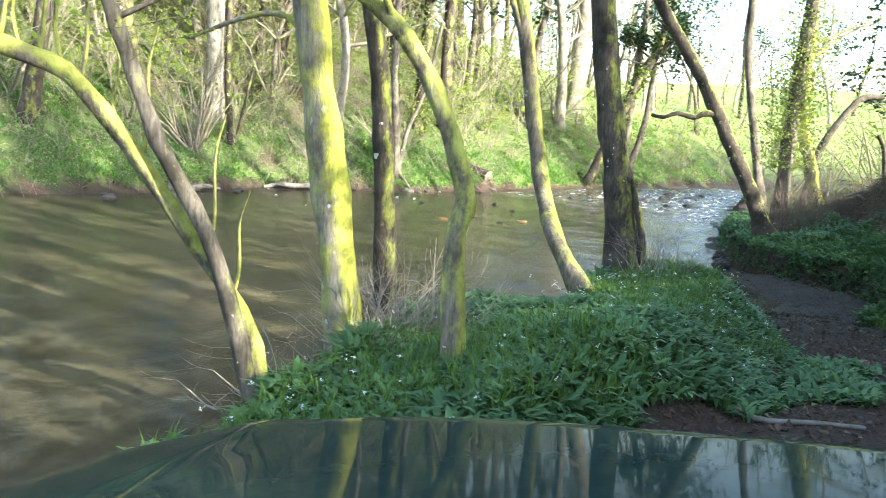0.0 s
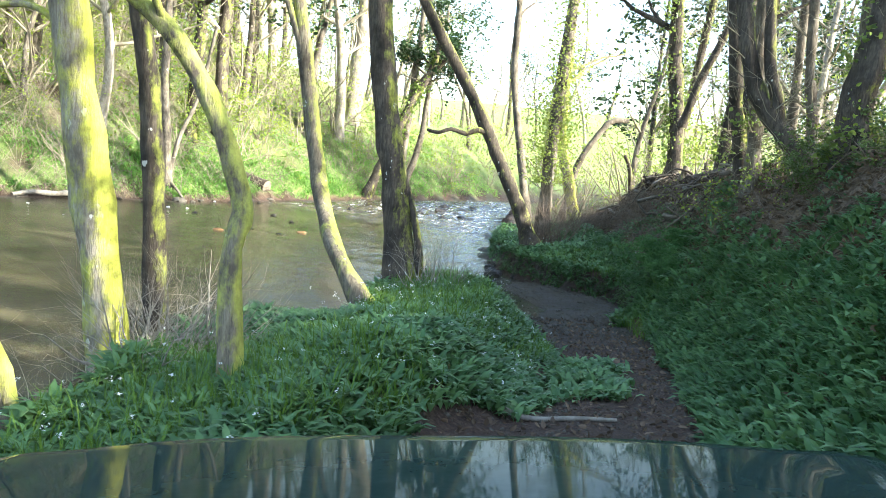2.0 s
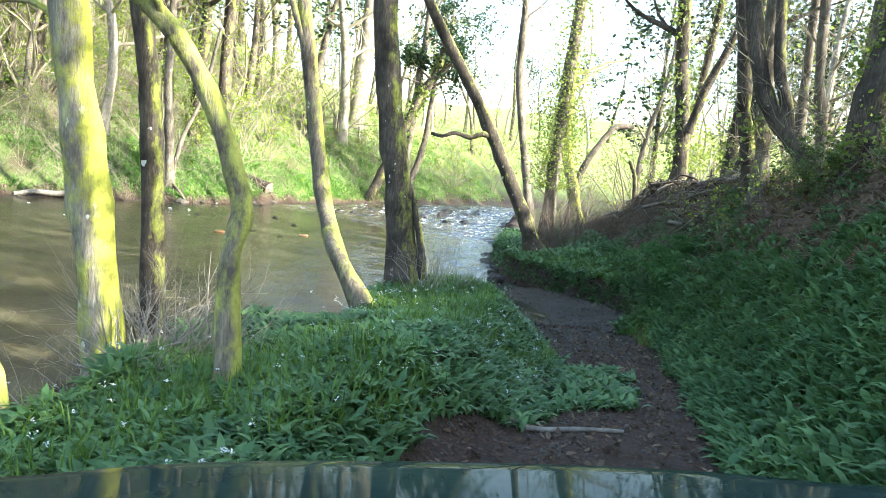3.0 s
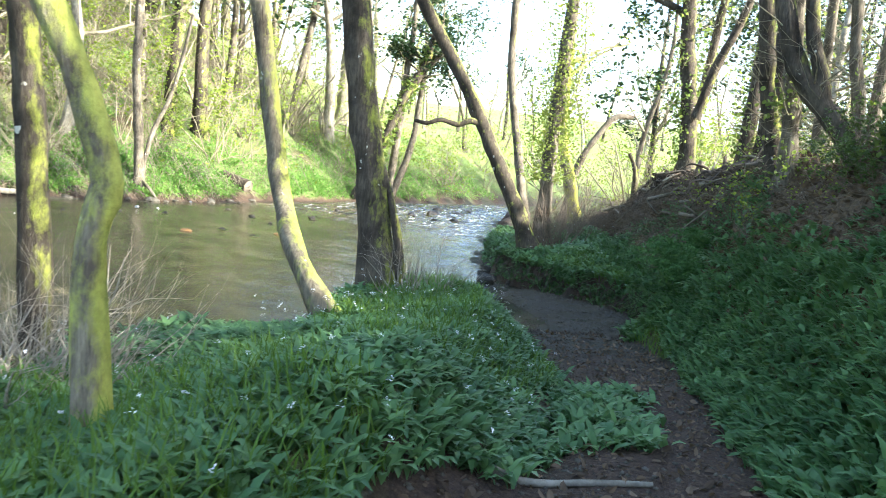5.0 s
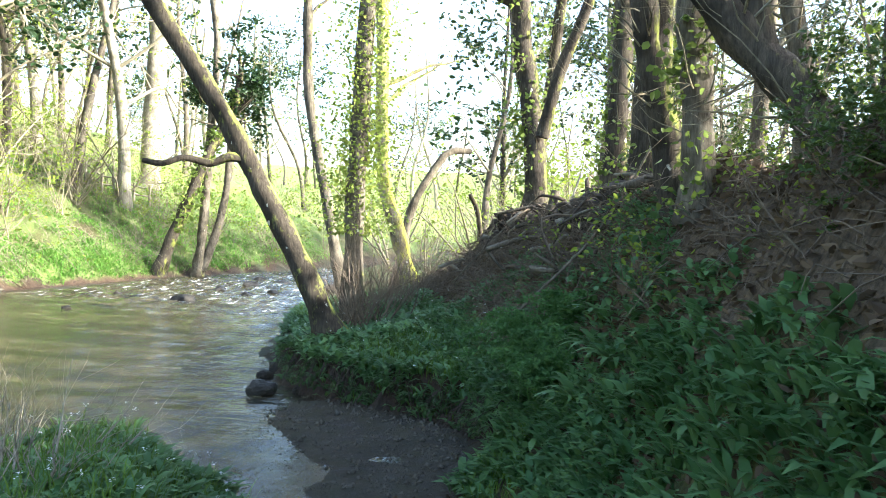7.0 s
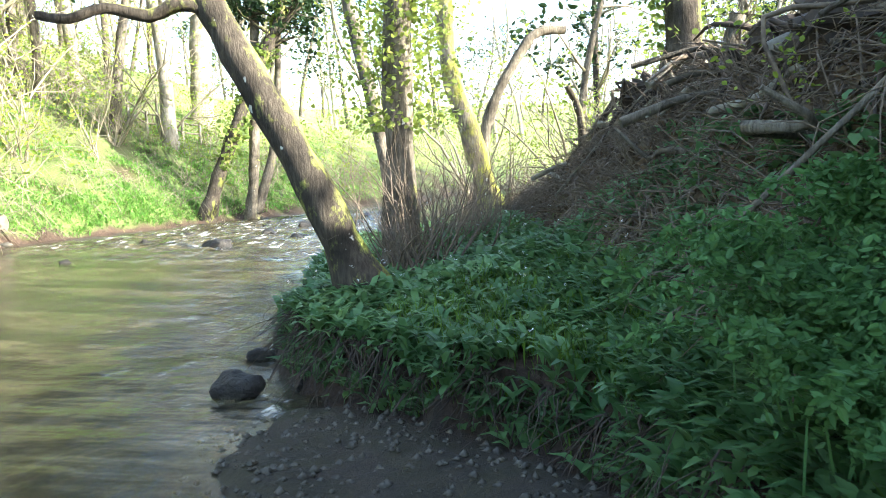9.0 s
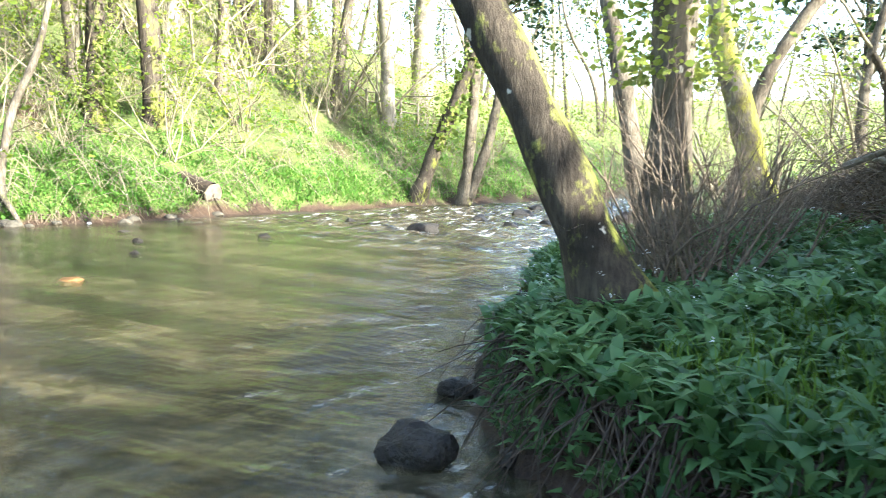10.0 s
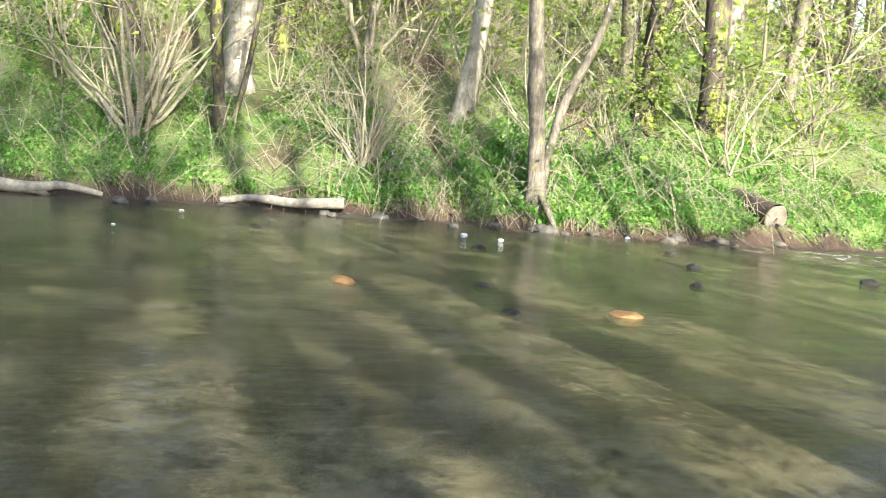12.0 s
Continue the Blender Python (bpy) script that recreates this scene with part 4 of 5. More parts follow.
rock("boulder", "dark wet boulder in the shallows by the bank", 4.56, 14.0, -0.01, 0.17, 0.15, 0.14, M_ROCK, 5)
for k, (x, y, s) in enumerate([(4.72, 14.95, 0.09), (4.98, 14.55, 0.1), (4.9, 15.3, 0.12), (5.02, 15.9, 0.12), (5.05, 14.25, 0.08), (5.4, 16.9, 0.11), (4.95, 14.0, 0.06), (5.6, 17.9, 0.17), (5.75, 18.6, 0.14), (6.2, 20.1, 0.18)]):
    rock("bank_rock", "dark wet rock along the undercut bank", x, y, 0.02, s, 0.8 * s, 0.75 * s, M_ROCK, 3 + k, "rocks along the bank", 40 * k)
for k, (x, y, s) in enumerate([(4.05, 24.5, 0.36), (6.1, 28.75, 0.34), (5.1, 27.2, 0.3), (7.1, 29.5, 0.4), (5.6, 25.6, 0.22), (3.3, 27.2, 0.2), (6.6, 31, 0.3), (5.2, 30.2, 0.26), (7.9, 31.5, 0.35), (6.4, 26.4, 0.25), (2.6, 26.0, 0.16)]):
    rock("riffle_rock", "brown rock breaking the white water", x, y, -0.02, 0.8 * s, 0.55 * s, 0.4 * s, M_ROCK, 21 + k, "rocks in the riffle", 33 * k)
rock("orange_stone", "rusty orange stone just above the water", 1.06, 18.18, -0.015, 0.12, 0.08, 0.045, M_RUSTROCK, 41, "orange stones")
rock("orange_stone", "small rusty orange stone just above the water", -0.72, 17.41, -0.01, 0.11, 0.06, 0.04, M_RUSTROCK, 42, "orange stones")
for k, (x, y, s) in enumerate([(-2.36, 21.2, 0.09), (-0.92, 25.3, 0.12), (-1.9, 21.3, 0.07), (-3.9, 17.6, 0.05), (-5.1, 19.2, 0.07), (-1.5, 24.0, 0.08)]):
    rock("white_stone", "small white stone in the shallow river", x, y, 0.0, 0.5 * s, 0.4 * s, 0.3 * s, M_WHITEROCK, 51 + k, "white stones", 50 * k)
for k, (x, y, s) in enumerate([(0.55, 17.6, 0.1), (-0.1, 18.3, 0.12), (-1.6, 20.4, 0.14), (0.8, 20.3, 0.13), (-2.5, 20.0, 0.1), (-3.4, 18.9, 0.1), (0.3, 21.6, 0.15), (1.8, 22.6, 0.18), (-0.4, 22.8, 0.14)]):
    rock("dark_stone", "dark stone awash in the shallow river", x, y, -0.02, 0.75 * s, 0.5 * s, 0.36 * s, M_ROCK, 61 + k, "stones awash", 50 * k)
for k in range(48):
    x, y = FAR_CURVE[12 + k % 22]
    s = rng.uniform(0.05, 0.17)
    rock("shore_stone", "pale stone at the foot of the far bank", x + rng.normal(0, 0.55), y + rng.normal(0, 0.22), 0.02, s, 0.8 * s, 0.55 * s, M_SHORE, 81 + k, "stones of the far shore", 50 * k)
rock("track_stone", "flat pale stone trodden into the track", 4.2, 7.9, float(floor_at(4.2, 7.9)), 0.06, 0.045, 0.03, M_SHORE, 140)


def log(name, label, pts, r0, r1, mat, seed, end_mat=None, cat="log", sides=14, n=14):
    base = np.array(pts[0])
    root = thing(name, label, cat, base)
    line = glide(pts, n)
    g = Geo()
    tube(g, line, np.linspace(r0, r1, n), sides, 0.14, 0, seed, cap=end_mat is None)
    part("bark", g, mat, root, away=base)
    if end_mat:
        for a, b, r, nm in ((line[-1], line[-2], r1, "cut_end"), (line[0], line[1], r0, "cut_end")):
            w = unit(a - b)
            e = Geo()
            tube(e, [a - w * 0.01, a + w * 0.006, a + w * 0.012], [r * 0.97, r * 0.97, r * 0.9], sides, 0.14, 0, seed, cap=True)
            part(nm, e, end_mat, root, "pale sawn end of the log", away=base)
    return root


log("fallen_log", "sawn log lying on the far bank", [(-1.0, 26.95, 0.62), (-0.55, 26.63, 0.52), (-0.14, 26.34, 0.42)], 0.22, 0.21, M_ROOT, 5, M_CUT)
log("driftwood", "pale driftwood trunk along the far shore", [(-5.8, 20.3, 0.06), (-5.45, 20.62, 0.13), (-5.0, 20.9, 0.11), (-4.5, 21.35, 0.16)], 0.045, 0.085, M_DRIFT, 6)
log("driftwood", "pale root stranded on the far shore", [(-7.2, 17.75, 0.15), (-6.95, 18.25, 0.08), (-6.7, 18.6, 0.13), (-6.5, 19.0, 0.05)], 0.1, 0.035, M_DRIFT, 7)
log("stick", "dry fallen stick across the track", [(a, c, float(floor_at(a, c)) + 0.018) for a, c in ((2.27, 4.62), (2.5, 4.57), (2.8, 4.5), (3.08, 4.5))], 0.024, 0.014, M_DRIFT, 8, cat="stick", sides=7)
zs = float(floor_at(-0.6, 5.1))
log("broken_stump", "small broken stump in the water by the bank", [(-0.6, 5.1, zs - 0.05), (-0.59, 5.1, 0.16), (-0.57, 5.08, 0.36)], 0.075, 0.055, M_DEADTWIG, 10, cat="stump", sides=9)
log("dead_post", "dead upright stump leaning on the bank", [(7.84, 13.8, 1.2), (7.88, 13.82, 1.75), (7.91, 13.8, 2.1), (7.98, 13.8, 2.4)], 0.075, 0.055, M_BARK, 9, cat="stump", sides=9)


# ---- plants and litter ----
def fill(count, box, test, rng):
    out = []
    while sum(len(o) for o in out) < count:
        x, y = rng.uniform(box[0], box[1], count), rng.uniform(box[2], box[3], count)
        a = land(x, y)
        ok = test(x, y, *a)
        out.append(np.stack([x, y, a[0]], -1)[ok])
        if len(out) > 200:
            break
    return np.concatenate(out)[:count]


def fill_far(count, test, rng, deep=8.0):
    """Places on the far bank: along its edge and up to deep metres behind it."""
    line = np.array([p for p in FAR_CURVE if -26 < p[0] < 12])
    got, out = 0, []
    while got < count:
        k = rng.uniform(0, len(line) - 1.001, count)
        i = k.astype(int)
        f = (k - i)[:, None]
        a, w = line[i] * (1 - f) + line[i + 1] * f, line[i + 1] - line[i]
        w = w / np.hypot(w[:, 0], w[:, 1])[:, None]
        off = rng.uniform(0.0, 1.0, count) ** 1.3 * deep
        x, y = a[:, 0] - w[:, 1] * off, a[:, 1] + w[:, 0] * off
        m = land(x, y)
        ok = test(x, y, *m)
        out.append(np.stack([x, y, m[0]], -1)[ok])
        got += int(ok.sum())
    return np.concatenate(out)[:count]


def stuff(name, label, category, geo, mat, smooth=True):
    return tagged(new(name, geo.mesh(name, mat, smooth)), label, category, kind="stuff")


def garlic(name, label, plants, rng, size=0.2):
    n = 6
    base = np.repeat(plants, n, 0) + np.concatenate([rng.normal(0, 0.035, (len(plants) * n, 2)), np.full((len(plants) * n, 1), -0.015)], 1)
    m = len(base)
    g = Geo()
    blades(g, base, rng.uniform(0, 6.283, m), size * rng.uniform(0.65, 1.25, m), 0.28 * size * rng.uniform(0.75, 1.2, m),
           rng.uniform(0.85, 1.5, m), rng.uniform(-1.1, 0.1, m), 4, 0.3, 0.85)
    return stuff(name, label, "wild garlic", g, M_GARLIC)


def flowers(name, label, at, rng, tall=0.24):
    g = Geo()
    for p in at:
        h = tall * rng.uniform(0.7, 1.3)
        top = p + np.array([rng.normal(0, 0.03), rng.normal(0, 0.03), h])
        k = 6
        q = top + rng.normal(0, 0.007, (k, 3))
        blades(g, q, rng.uniform(0, 6.28, k), np.full(k, 0.015), np.full(k, 0.01), rng.uniform(-0.2, 1.2, k), rng.uniform(-0.6, 0.4, k), 3)
    return stuff(name, label, "flowers", g, M_PETAL)


rng = np.random.default_rng(21)
noisy = lambda x, y, s=1.6, k=0.0: ridge(x, y, 4, s, k)
bare = lambda x, y, l: (np.abs(l + 0.05 * (y > 7)) < 0.66 + 0.25 * (y < 4.5) + 0.12 * noisy(x, y)) & (y < 11.6)
tongue = lambda x, y, z, n, f, l, u, a: (n > 0.06) & (u < 0.05) & ~bare(x, y, l) & (y < 12.5)
middle = lambda x, y, z, n, f, l, u, a: (n > 0.3) & (l < 0.05) & (l > -0.6) & (y < 7.3) & (y > 5.0) & (noisy(x, y) > -0.6)
slope = lambda x, y, z, n, f, l, u, a: (n > 0.1) & (u > 0.0) & (u < np.interp(y, [8, 10, 12], [0.56, 0.36, 0.28]) + 0.12 * noisy(x, y)) & (noisy(x, y, 1.1, 4) > -1.25)
point = lambda x, y, z, n, f, l, u, a: (n > 0.0) & (u < 0.28) & (y > 10.0) & (x > 4.8) & ~bare(x, y, l) & (noisy(x, y, 1.5, 2) > -1.5)
garlic("wild_garlic", "dense bed of wild garlic on the river bank", fill(7600, (-3, 5, -1, 12.4), tongue, rng), rng, 0.15)
garlic("wild_garlic", "wild garlic growing between the wheel ruts", fill(230, (1, 5, 4, 8), middle, rng), rng, 0.15)
garlic("wild_garlic", "wild garlic covering the foot of the steep bank", fill(4200, (1.5, 7.8, 1.5, 15), slope, rng), rng, 0.185)
garlic("wild_garlic", "wild garlic round the leaning tree", fill(1700, (4.7, 8.2, 10, 20), point, rng), rng, 0.205)
garlic("wild_garlic", "wild garlic drooping over the cut bank edge", fill(1200, (-1.5, 6.5, 2, 20), lambda x, y, z, n, f, l, u, a: (n > 0.0) & (n < 0.2) & (z > 0.05) & ~bare(x, y, l), rng), rng, 0.19)
flowers("garlic_flowers", "small white garlic flowers among the leaves", fill(210, (-2, 4, 1, 11), tongue, rng), rng)
flowers("garlic_flowers", "small white garlic flowers by the leaning tree", fill(80, (4.7, 7.5, 12.4, 18), point, rng), rng)
g = Geo()
p = fill(12000, (-3, 7.5, -1, 19), lambda *a: (tongue(*a) | point(*a)) & (noisy(a[0], a[1], 0.9, 7) > 0.35), rng)
n = len(p)
blades(g, p, rng.uniform(0, 6.28, n), rng.uniform(0.1, 0.24, n), rng.uniform(0.005, 0.011, n), rng.uniform(1.1, 1.55, n), rng.uniform(-0.5, 0.9, n), 4)
stuff("grass", "tufts of long grass on the bank", "grass", g, M_GRASS)
g = Geo()
p = fill_far(72000, lambda x, y, z, n, f, l, u, a: (f > 0.22) & (f < 8) & (a < 40) & (noisy(x, y, 1.3, 3) > 0.1 - 0.9 * (f < 2.2)) & (noisy(x, y, 3.1, 1) > -1.3) & (np.abs(to_line(x, y, [(-1.0, 26.95), (0.05, 26.2)])) > 0.24), rng)
n = len(p)
blades(g, p + rng.normal(0, 0.05, (n, 3)), rng.uniform(0, 6.28, n), rng.uniform(0.05, 0.12, n) * np.where(noisy(p[:, 0], p[:, 1], 1.9, 2) > 0.35, 2.0, 1.0), rng.uniform(0.03, 0.065, n), rng.uniform(0.4, 1.5, n), rng.uniform(-1.1, 0.3, n), 3)
p = fill_far(16000, lambda x, y, z, n, f, l, u, a: (f > 0.3) & (a < 40) & (np.abs(to_line(x, y, [(-1.0, 26.95), (0.05, 26.2)])) > 0.24), rng, 9)
n = len(p)
blades(g, p, rng.uniform(0, 6.28, n), rng.uniform(0.08, 0.2, n), rng.uniform(0.012, 0.024, n), rng.uniform(0.8, 1.5, n), rng.uniform(-0.8, 0.5, n), 3)
stuff("bank_herbs", "lush sunlit herbs on the far bank", "herbs", g, M_HERB)
flowers("garlic_flowers", "drift of white flowers on the far bank", fill_far(500, lambda x, y, z, n, f, l, u, a: (x < -4) & (f > 0.5) & (f < 2.2) & (noisy(x, y, 1.2, 5) > 0.1), rng), rng, 0.35)
g = Geo()
p = fill(36000, (2, 9.5, 1, 21), lambda x, y, z, n, f, l, u, a: (n > 0) & (u > 0.22) & (u < 1.25), rng)
flakes(g, p + [0, 0, 0.015], rng.uniform(0.02, 0.055, len(p)), rng, 0.6)
p = fill(5200, (1, 6, 1, 11), lambda x, y, z, n, f, l, u, a: (np.abs(l) < 1.0) & (n > 0), rng)
flakes(g, p + [0, 0, 0.008], rng.uniform(0.012, 0.042, len(p)), rng, 0.4)
stuff("leaf_litter", "dead brown leaves on the bank and track", "leaf litter", g, M_DRYLEAF, False)
g = Geo()
p = fill(4300, (3, 9.8, 3, 21), lambda x, y, z, n, f, l, u, a: (n > 0) & (u > 0.34 + 0.3 * (y < 11)) & (u < 0.95) & ((y > 10.5) | (rng.uniform(0, 1, len(x)) < 0.25)), rng)
for q in p:
    w = unit(np.array([rng.normal(-0.2, 0.8), rng.normal(0, 0.9), rng.normal(-0.1, 0.5)]))
    L = rng.uniform(0.12, 0.55)
    mid = q + w * L * 0.5 + rng.normal(0, 0.06, 3) + np.array([0, 0, 0.06])
    tube(g, glide([q, mid, q + w * L + rng.normal(0, 0.05, 3)], 5), np.linspace(rng.uniform(0.003, 0.008), 0.002, 5), 3)
stuff("dead_bracken", "tangle of dead bracken stems and roots", "bracken", g, M_DEADTWIG)
g = Geo()
p = fill(1700, (3, 9, 3, 15), lambda x, y, z, n, f, l, u, a: (n > 0) & (u > 0.3) & (u < 1.0 - 0.3 * (y > 11.5)) & (noisy(x, y, 1.4, 9) > 0.0), rng)
q = np.repeat(p, 7, 0) + rng.normal(0, 0.05, (len(p) * 7, 3)) * [1, 1, 0.3]
n = len(q)
blades(g, q, rng.uniform(0, 6.28, n), rng.uniform(0.06, 0.13, n), rng.uniform(0.03, 0.06, n), rng.uniform(0.2, 1.3, n), rng.uniform(-0.9, 0.2, n), 4)
stuff("bank_sprigs", "scattered green sprigs on the steep bank", "herbs", g, M_GARLIC)
g = Geo()
p = fill(4200, (1, 6.5, 2, 13.8), lambda x, y, z, n, f, l, u, a: ((np.abs(l) < 1.1) | (ford_bar(x, y) > 0.3)) & (u < 0.05), rng)
for q in p:
    s = rng.uniform(0.005, 0.022) * (1.5 if q[1] > 9.5 else 1.0)
    v = np.array([(1, 0, 0), (0, 1, 0), (-1, 0, 0), (0, -1, 0), (0, 0, 0.8), (0, 0, -0.8)]) * s * rng.uniform(0.6, 1.3, (6, 1))
    g.add(q + v, [(0, 1, 4), (1, 2, 4), (2, 3, 4), (3, 0, 4), (1, 0, 5), (2, 1, 5), (3, 2, 5), (0, 3, 5)])
stuff("pebbles", "small pebbles in the muddy track", "pebbles", g, M_SHORE)
g = Geo()
p = fill_far(5500, lambda x, y, z, n, f, l, u, a: (f > 0.1) & (f < 9) & (a < 42) & (noisy(x, y, 1.1, 8) > -0.1), rng, 9)
n = len(p)
blades(g, p, rng.uniform(0, 6.28, n), rng.uniform(0.12, 0.36, n), rng.uniform(0.008, 0.016, n), rng.uniform(0.8, 1.5, n), rng.uniform(-1.2, 0.3, n), 4)
stuff("dry_grass", "pale dry grass on the far bank", "grass", g, M_STRAW)
g = Geo()
p = fill_far(2600, lambda x, y, z, n, f, l, u, a: (f > 0.3) & (a < 38) & (noisy(x, y, 0.9, 6) > -0.2), rng, 10)
a, L, h = rng.uniform(0, 6.28, 2600), rng.uniform(0.5, 1.6, 2600), rng.uniform(0.15, 0.6, 2600)
e = p + np.stack([np.cos(a) * L, np.sin(a) * L, 0 * L], -1)
e[:, 2] = floor_at(e[:, 0], e[:, 1]) + rng.uniform(0, 0.3, 2600)
for q, w, k in zip(p, e, h):
    tube(g, glide([q, (q + w) / 2 + [0, 0, k], w], 5), np.linspace(0.008, 0.003, 5), 3)
stuff("brambles", "arching bare bramble stems on the far bank", "brambles", g, M_TWIG)


def hanging_roots(line, first, last, count, which, rng):
    """Thin roots from the lip of a cut bank down to the water; which: 1 for the near bank, 2 for the far one."""
    g = Geo()
    x, y = np.array(line)[rng.integers(first, last, count)].T + rng.normal(0, 0.25 * which, (2, count))
    n0, n1, n2 = (land(x + dx, y + dy)[which] for dx, dy in ((0, 0), (0.05, 0), (0, 0.05)))
    w = np.stack([n1 - n0, n2 - n0], -1) / 0.05
    s = np.stack([x, y], -1) + w * (0.15 * which - n0)[:, None]
    z = floor_at(s[:, 0], s[:, 1])
    for k in range(count):
        v = np.array([w[k, 0], w[k, 1], 0])
        a = np.array([s[k, 0], s[k, 1], z[k] + 0.01])
        e = a - v * rng.uniform(0.05, 0.2) * which + np.array([rng.normal(0, 0.16), rng.normal(0, 0.16), -rng.uniform(0.12, 0.5)])
        tube(g, glide([a, a - v * 0.06 + rng.normal(0, 0.02, 3), (a + e) / 2 - v * 0.04 + rng.normal(0, 0.03, 3), e], 6), np.linspace(rng.uniform(0.003, 0.009) * which, 0.002 * which, 6), 3)
    return g


stuff("bank_roots", "dark roots and dead stems hanging down the cut bank", "roots", hanging_roots(NEAR_CURVE, 17, 74, 1700, 1, rng), M_ROOT)
stuff("bank_roots", "tangled roots along the foot of the far bank", "roots", hanging_roots(FAR_CURVE, 11, 36, 420, 2, rng), M_DEADTWIG)


# ---- clumps that stand out on the steep bank ----
def fern(x, y, size, seed, count=22):
    rng = np.random.default_rng(seed)
    z = float(floor_at(x, y))
    root = thing("fern", "glossy strap-leaved fern on the steep bank", "fern", (x, y, z), "ferns")
    for k in range(count):
        g = Geo()
        a = 2.4 * k + rng.normal(0, 0.2)
        blades(g, np.array([[0.02 * math.cos(a), 0.02 * math.sin(a), 0.0]]), np.array([a]), np.array([size * rng.uniform(0.7, 1.15)]), np.array([0.17 * size]),
               np.array([rng.uniform(0.9, 1.45)]), np.array([rng.uniform(-1.0, -0.2)]), 9, 0.25, 0.8)
        part("frond", g, M_GARLIC, root)
    return root


fern(6.15, 9.88, 0.36, 1)
fern(6.4, 10.05, 0.34, 2)
fern(6.25, 9.6, 0.34, 3)
fern(6.55, 10.25, 0.3, 4)
rng = np.random.default_rng(31)
root = thing("ivy_stump", "broad dark stump smothered in ivy on the bank top", "stump", (6.45, 7.2, 2.7))
g = Geo()
tube(g, glide([(0, 0, -0.5), (-0.02, 0.02, 0.3), (0.05, -0.05, 0.9), (0.1, 0, 1.7)], 14), np.linspace(0.2, 0.12, 14), 14, 0.5, 0.6, 4, cap=True)
part("trunk", g, M_DARKBARK, root)
ivy_on(root, glide([(0, 0, -0.4), (0, 0, 0.4), (0.1, 0, 1.7)], 14), np.linspace(0.22, 0.14, 14), 700, rng, (0, 0, 0), 0, 1, 0.055, 0.08)
sapling = bush(241, 5, 1.3, 150, M_DEADTWIG, M_SPRING, 0.042, "elder_sapling", "young elder shoot with fresh green leaves", 0.9, 0.012, "elder shoots")
scatter([sapling], [(6.3, 7.3), (6.2, 7.9), (6.4, 9.3), (6.8, 10.4), (6.6, 8.6), (7.2, 12.0)], rng, (0.6, 1.0))
for k, pts in enumerate([[(7.0, 13.8, 0.75), (7.4, 13.6, 1.05), (7.75, 13.4, 1.3), (8.4, 12.9, 1.75)], [(6.4, 11.4, 1.2), (6.9, 11.0, 1.9), (7.3, 10.8, 2.7), (7.6, 10.7, 3.6)],
                         [(7.6, 16.2, 1.1), (7.9, 15.6, 1.7), (8.2, 14.9, 2.3)], [(7.2, 14.6, 0.9), (7.7, 14.8, 1.3), (8.2, 14.4, 2.0)], [(7.8, 13.2, 2.0), (8.2, 13.6, 2.6), (8.6, 14.2, 2.9)],
                         [(8.0, 17.4, 1.1), (8.2, 16.8, 1.7), (8.6, 16.4, 2.2)]]):
    log("fallen_branch", "bare fallen branch lying down the bank", [(x, y, max(z, float(floor_at(x, y)) + 0.03)) for x, y, z in pts], 0.014, 0.007, M_BARK if k % 2 else M_DRIFT, 60 + k, cat="branch", sides=7, n=12)

for k in range(52):
    y = rng.uniform(9.8, 17.2)
    x = float(np.interp(y, EDGE_Y, TOP_X)) + 0.1 + rng.normal(0, 0.28)
    z, a, L = float(floor_at(x, y)), rng.uniform(0, 6.28), rng.uniform(0.25, 0.6)
    w = np.array([math.cos(a) * L, math.sin(a) * L, 0])
    log("dead_branch", "crooked dead branch heaped on the bank top", [(x - w[0], y - w[1], z + rng.uniform(-0.05, 0.1)), (x + rng.normal(0, 0.1), y, z + rng.uniform(0.03, 0.2)),
        (x + 0.5 * w[0], y + 0.5 * w[1] + rng.normal(0, 0.1), z + rng.uniform(0.0, 0.22)), (x + w[0], y + w[1], z + rng.uniform(-0.05, 0.3))], rng.uniform(0.02, 0.05), 0.012, M_BARK if k % 3 else M_DRIFT, 90 + k, cat="branch", sides=7, n=10)["group"] = "heaped branches"


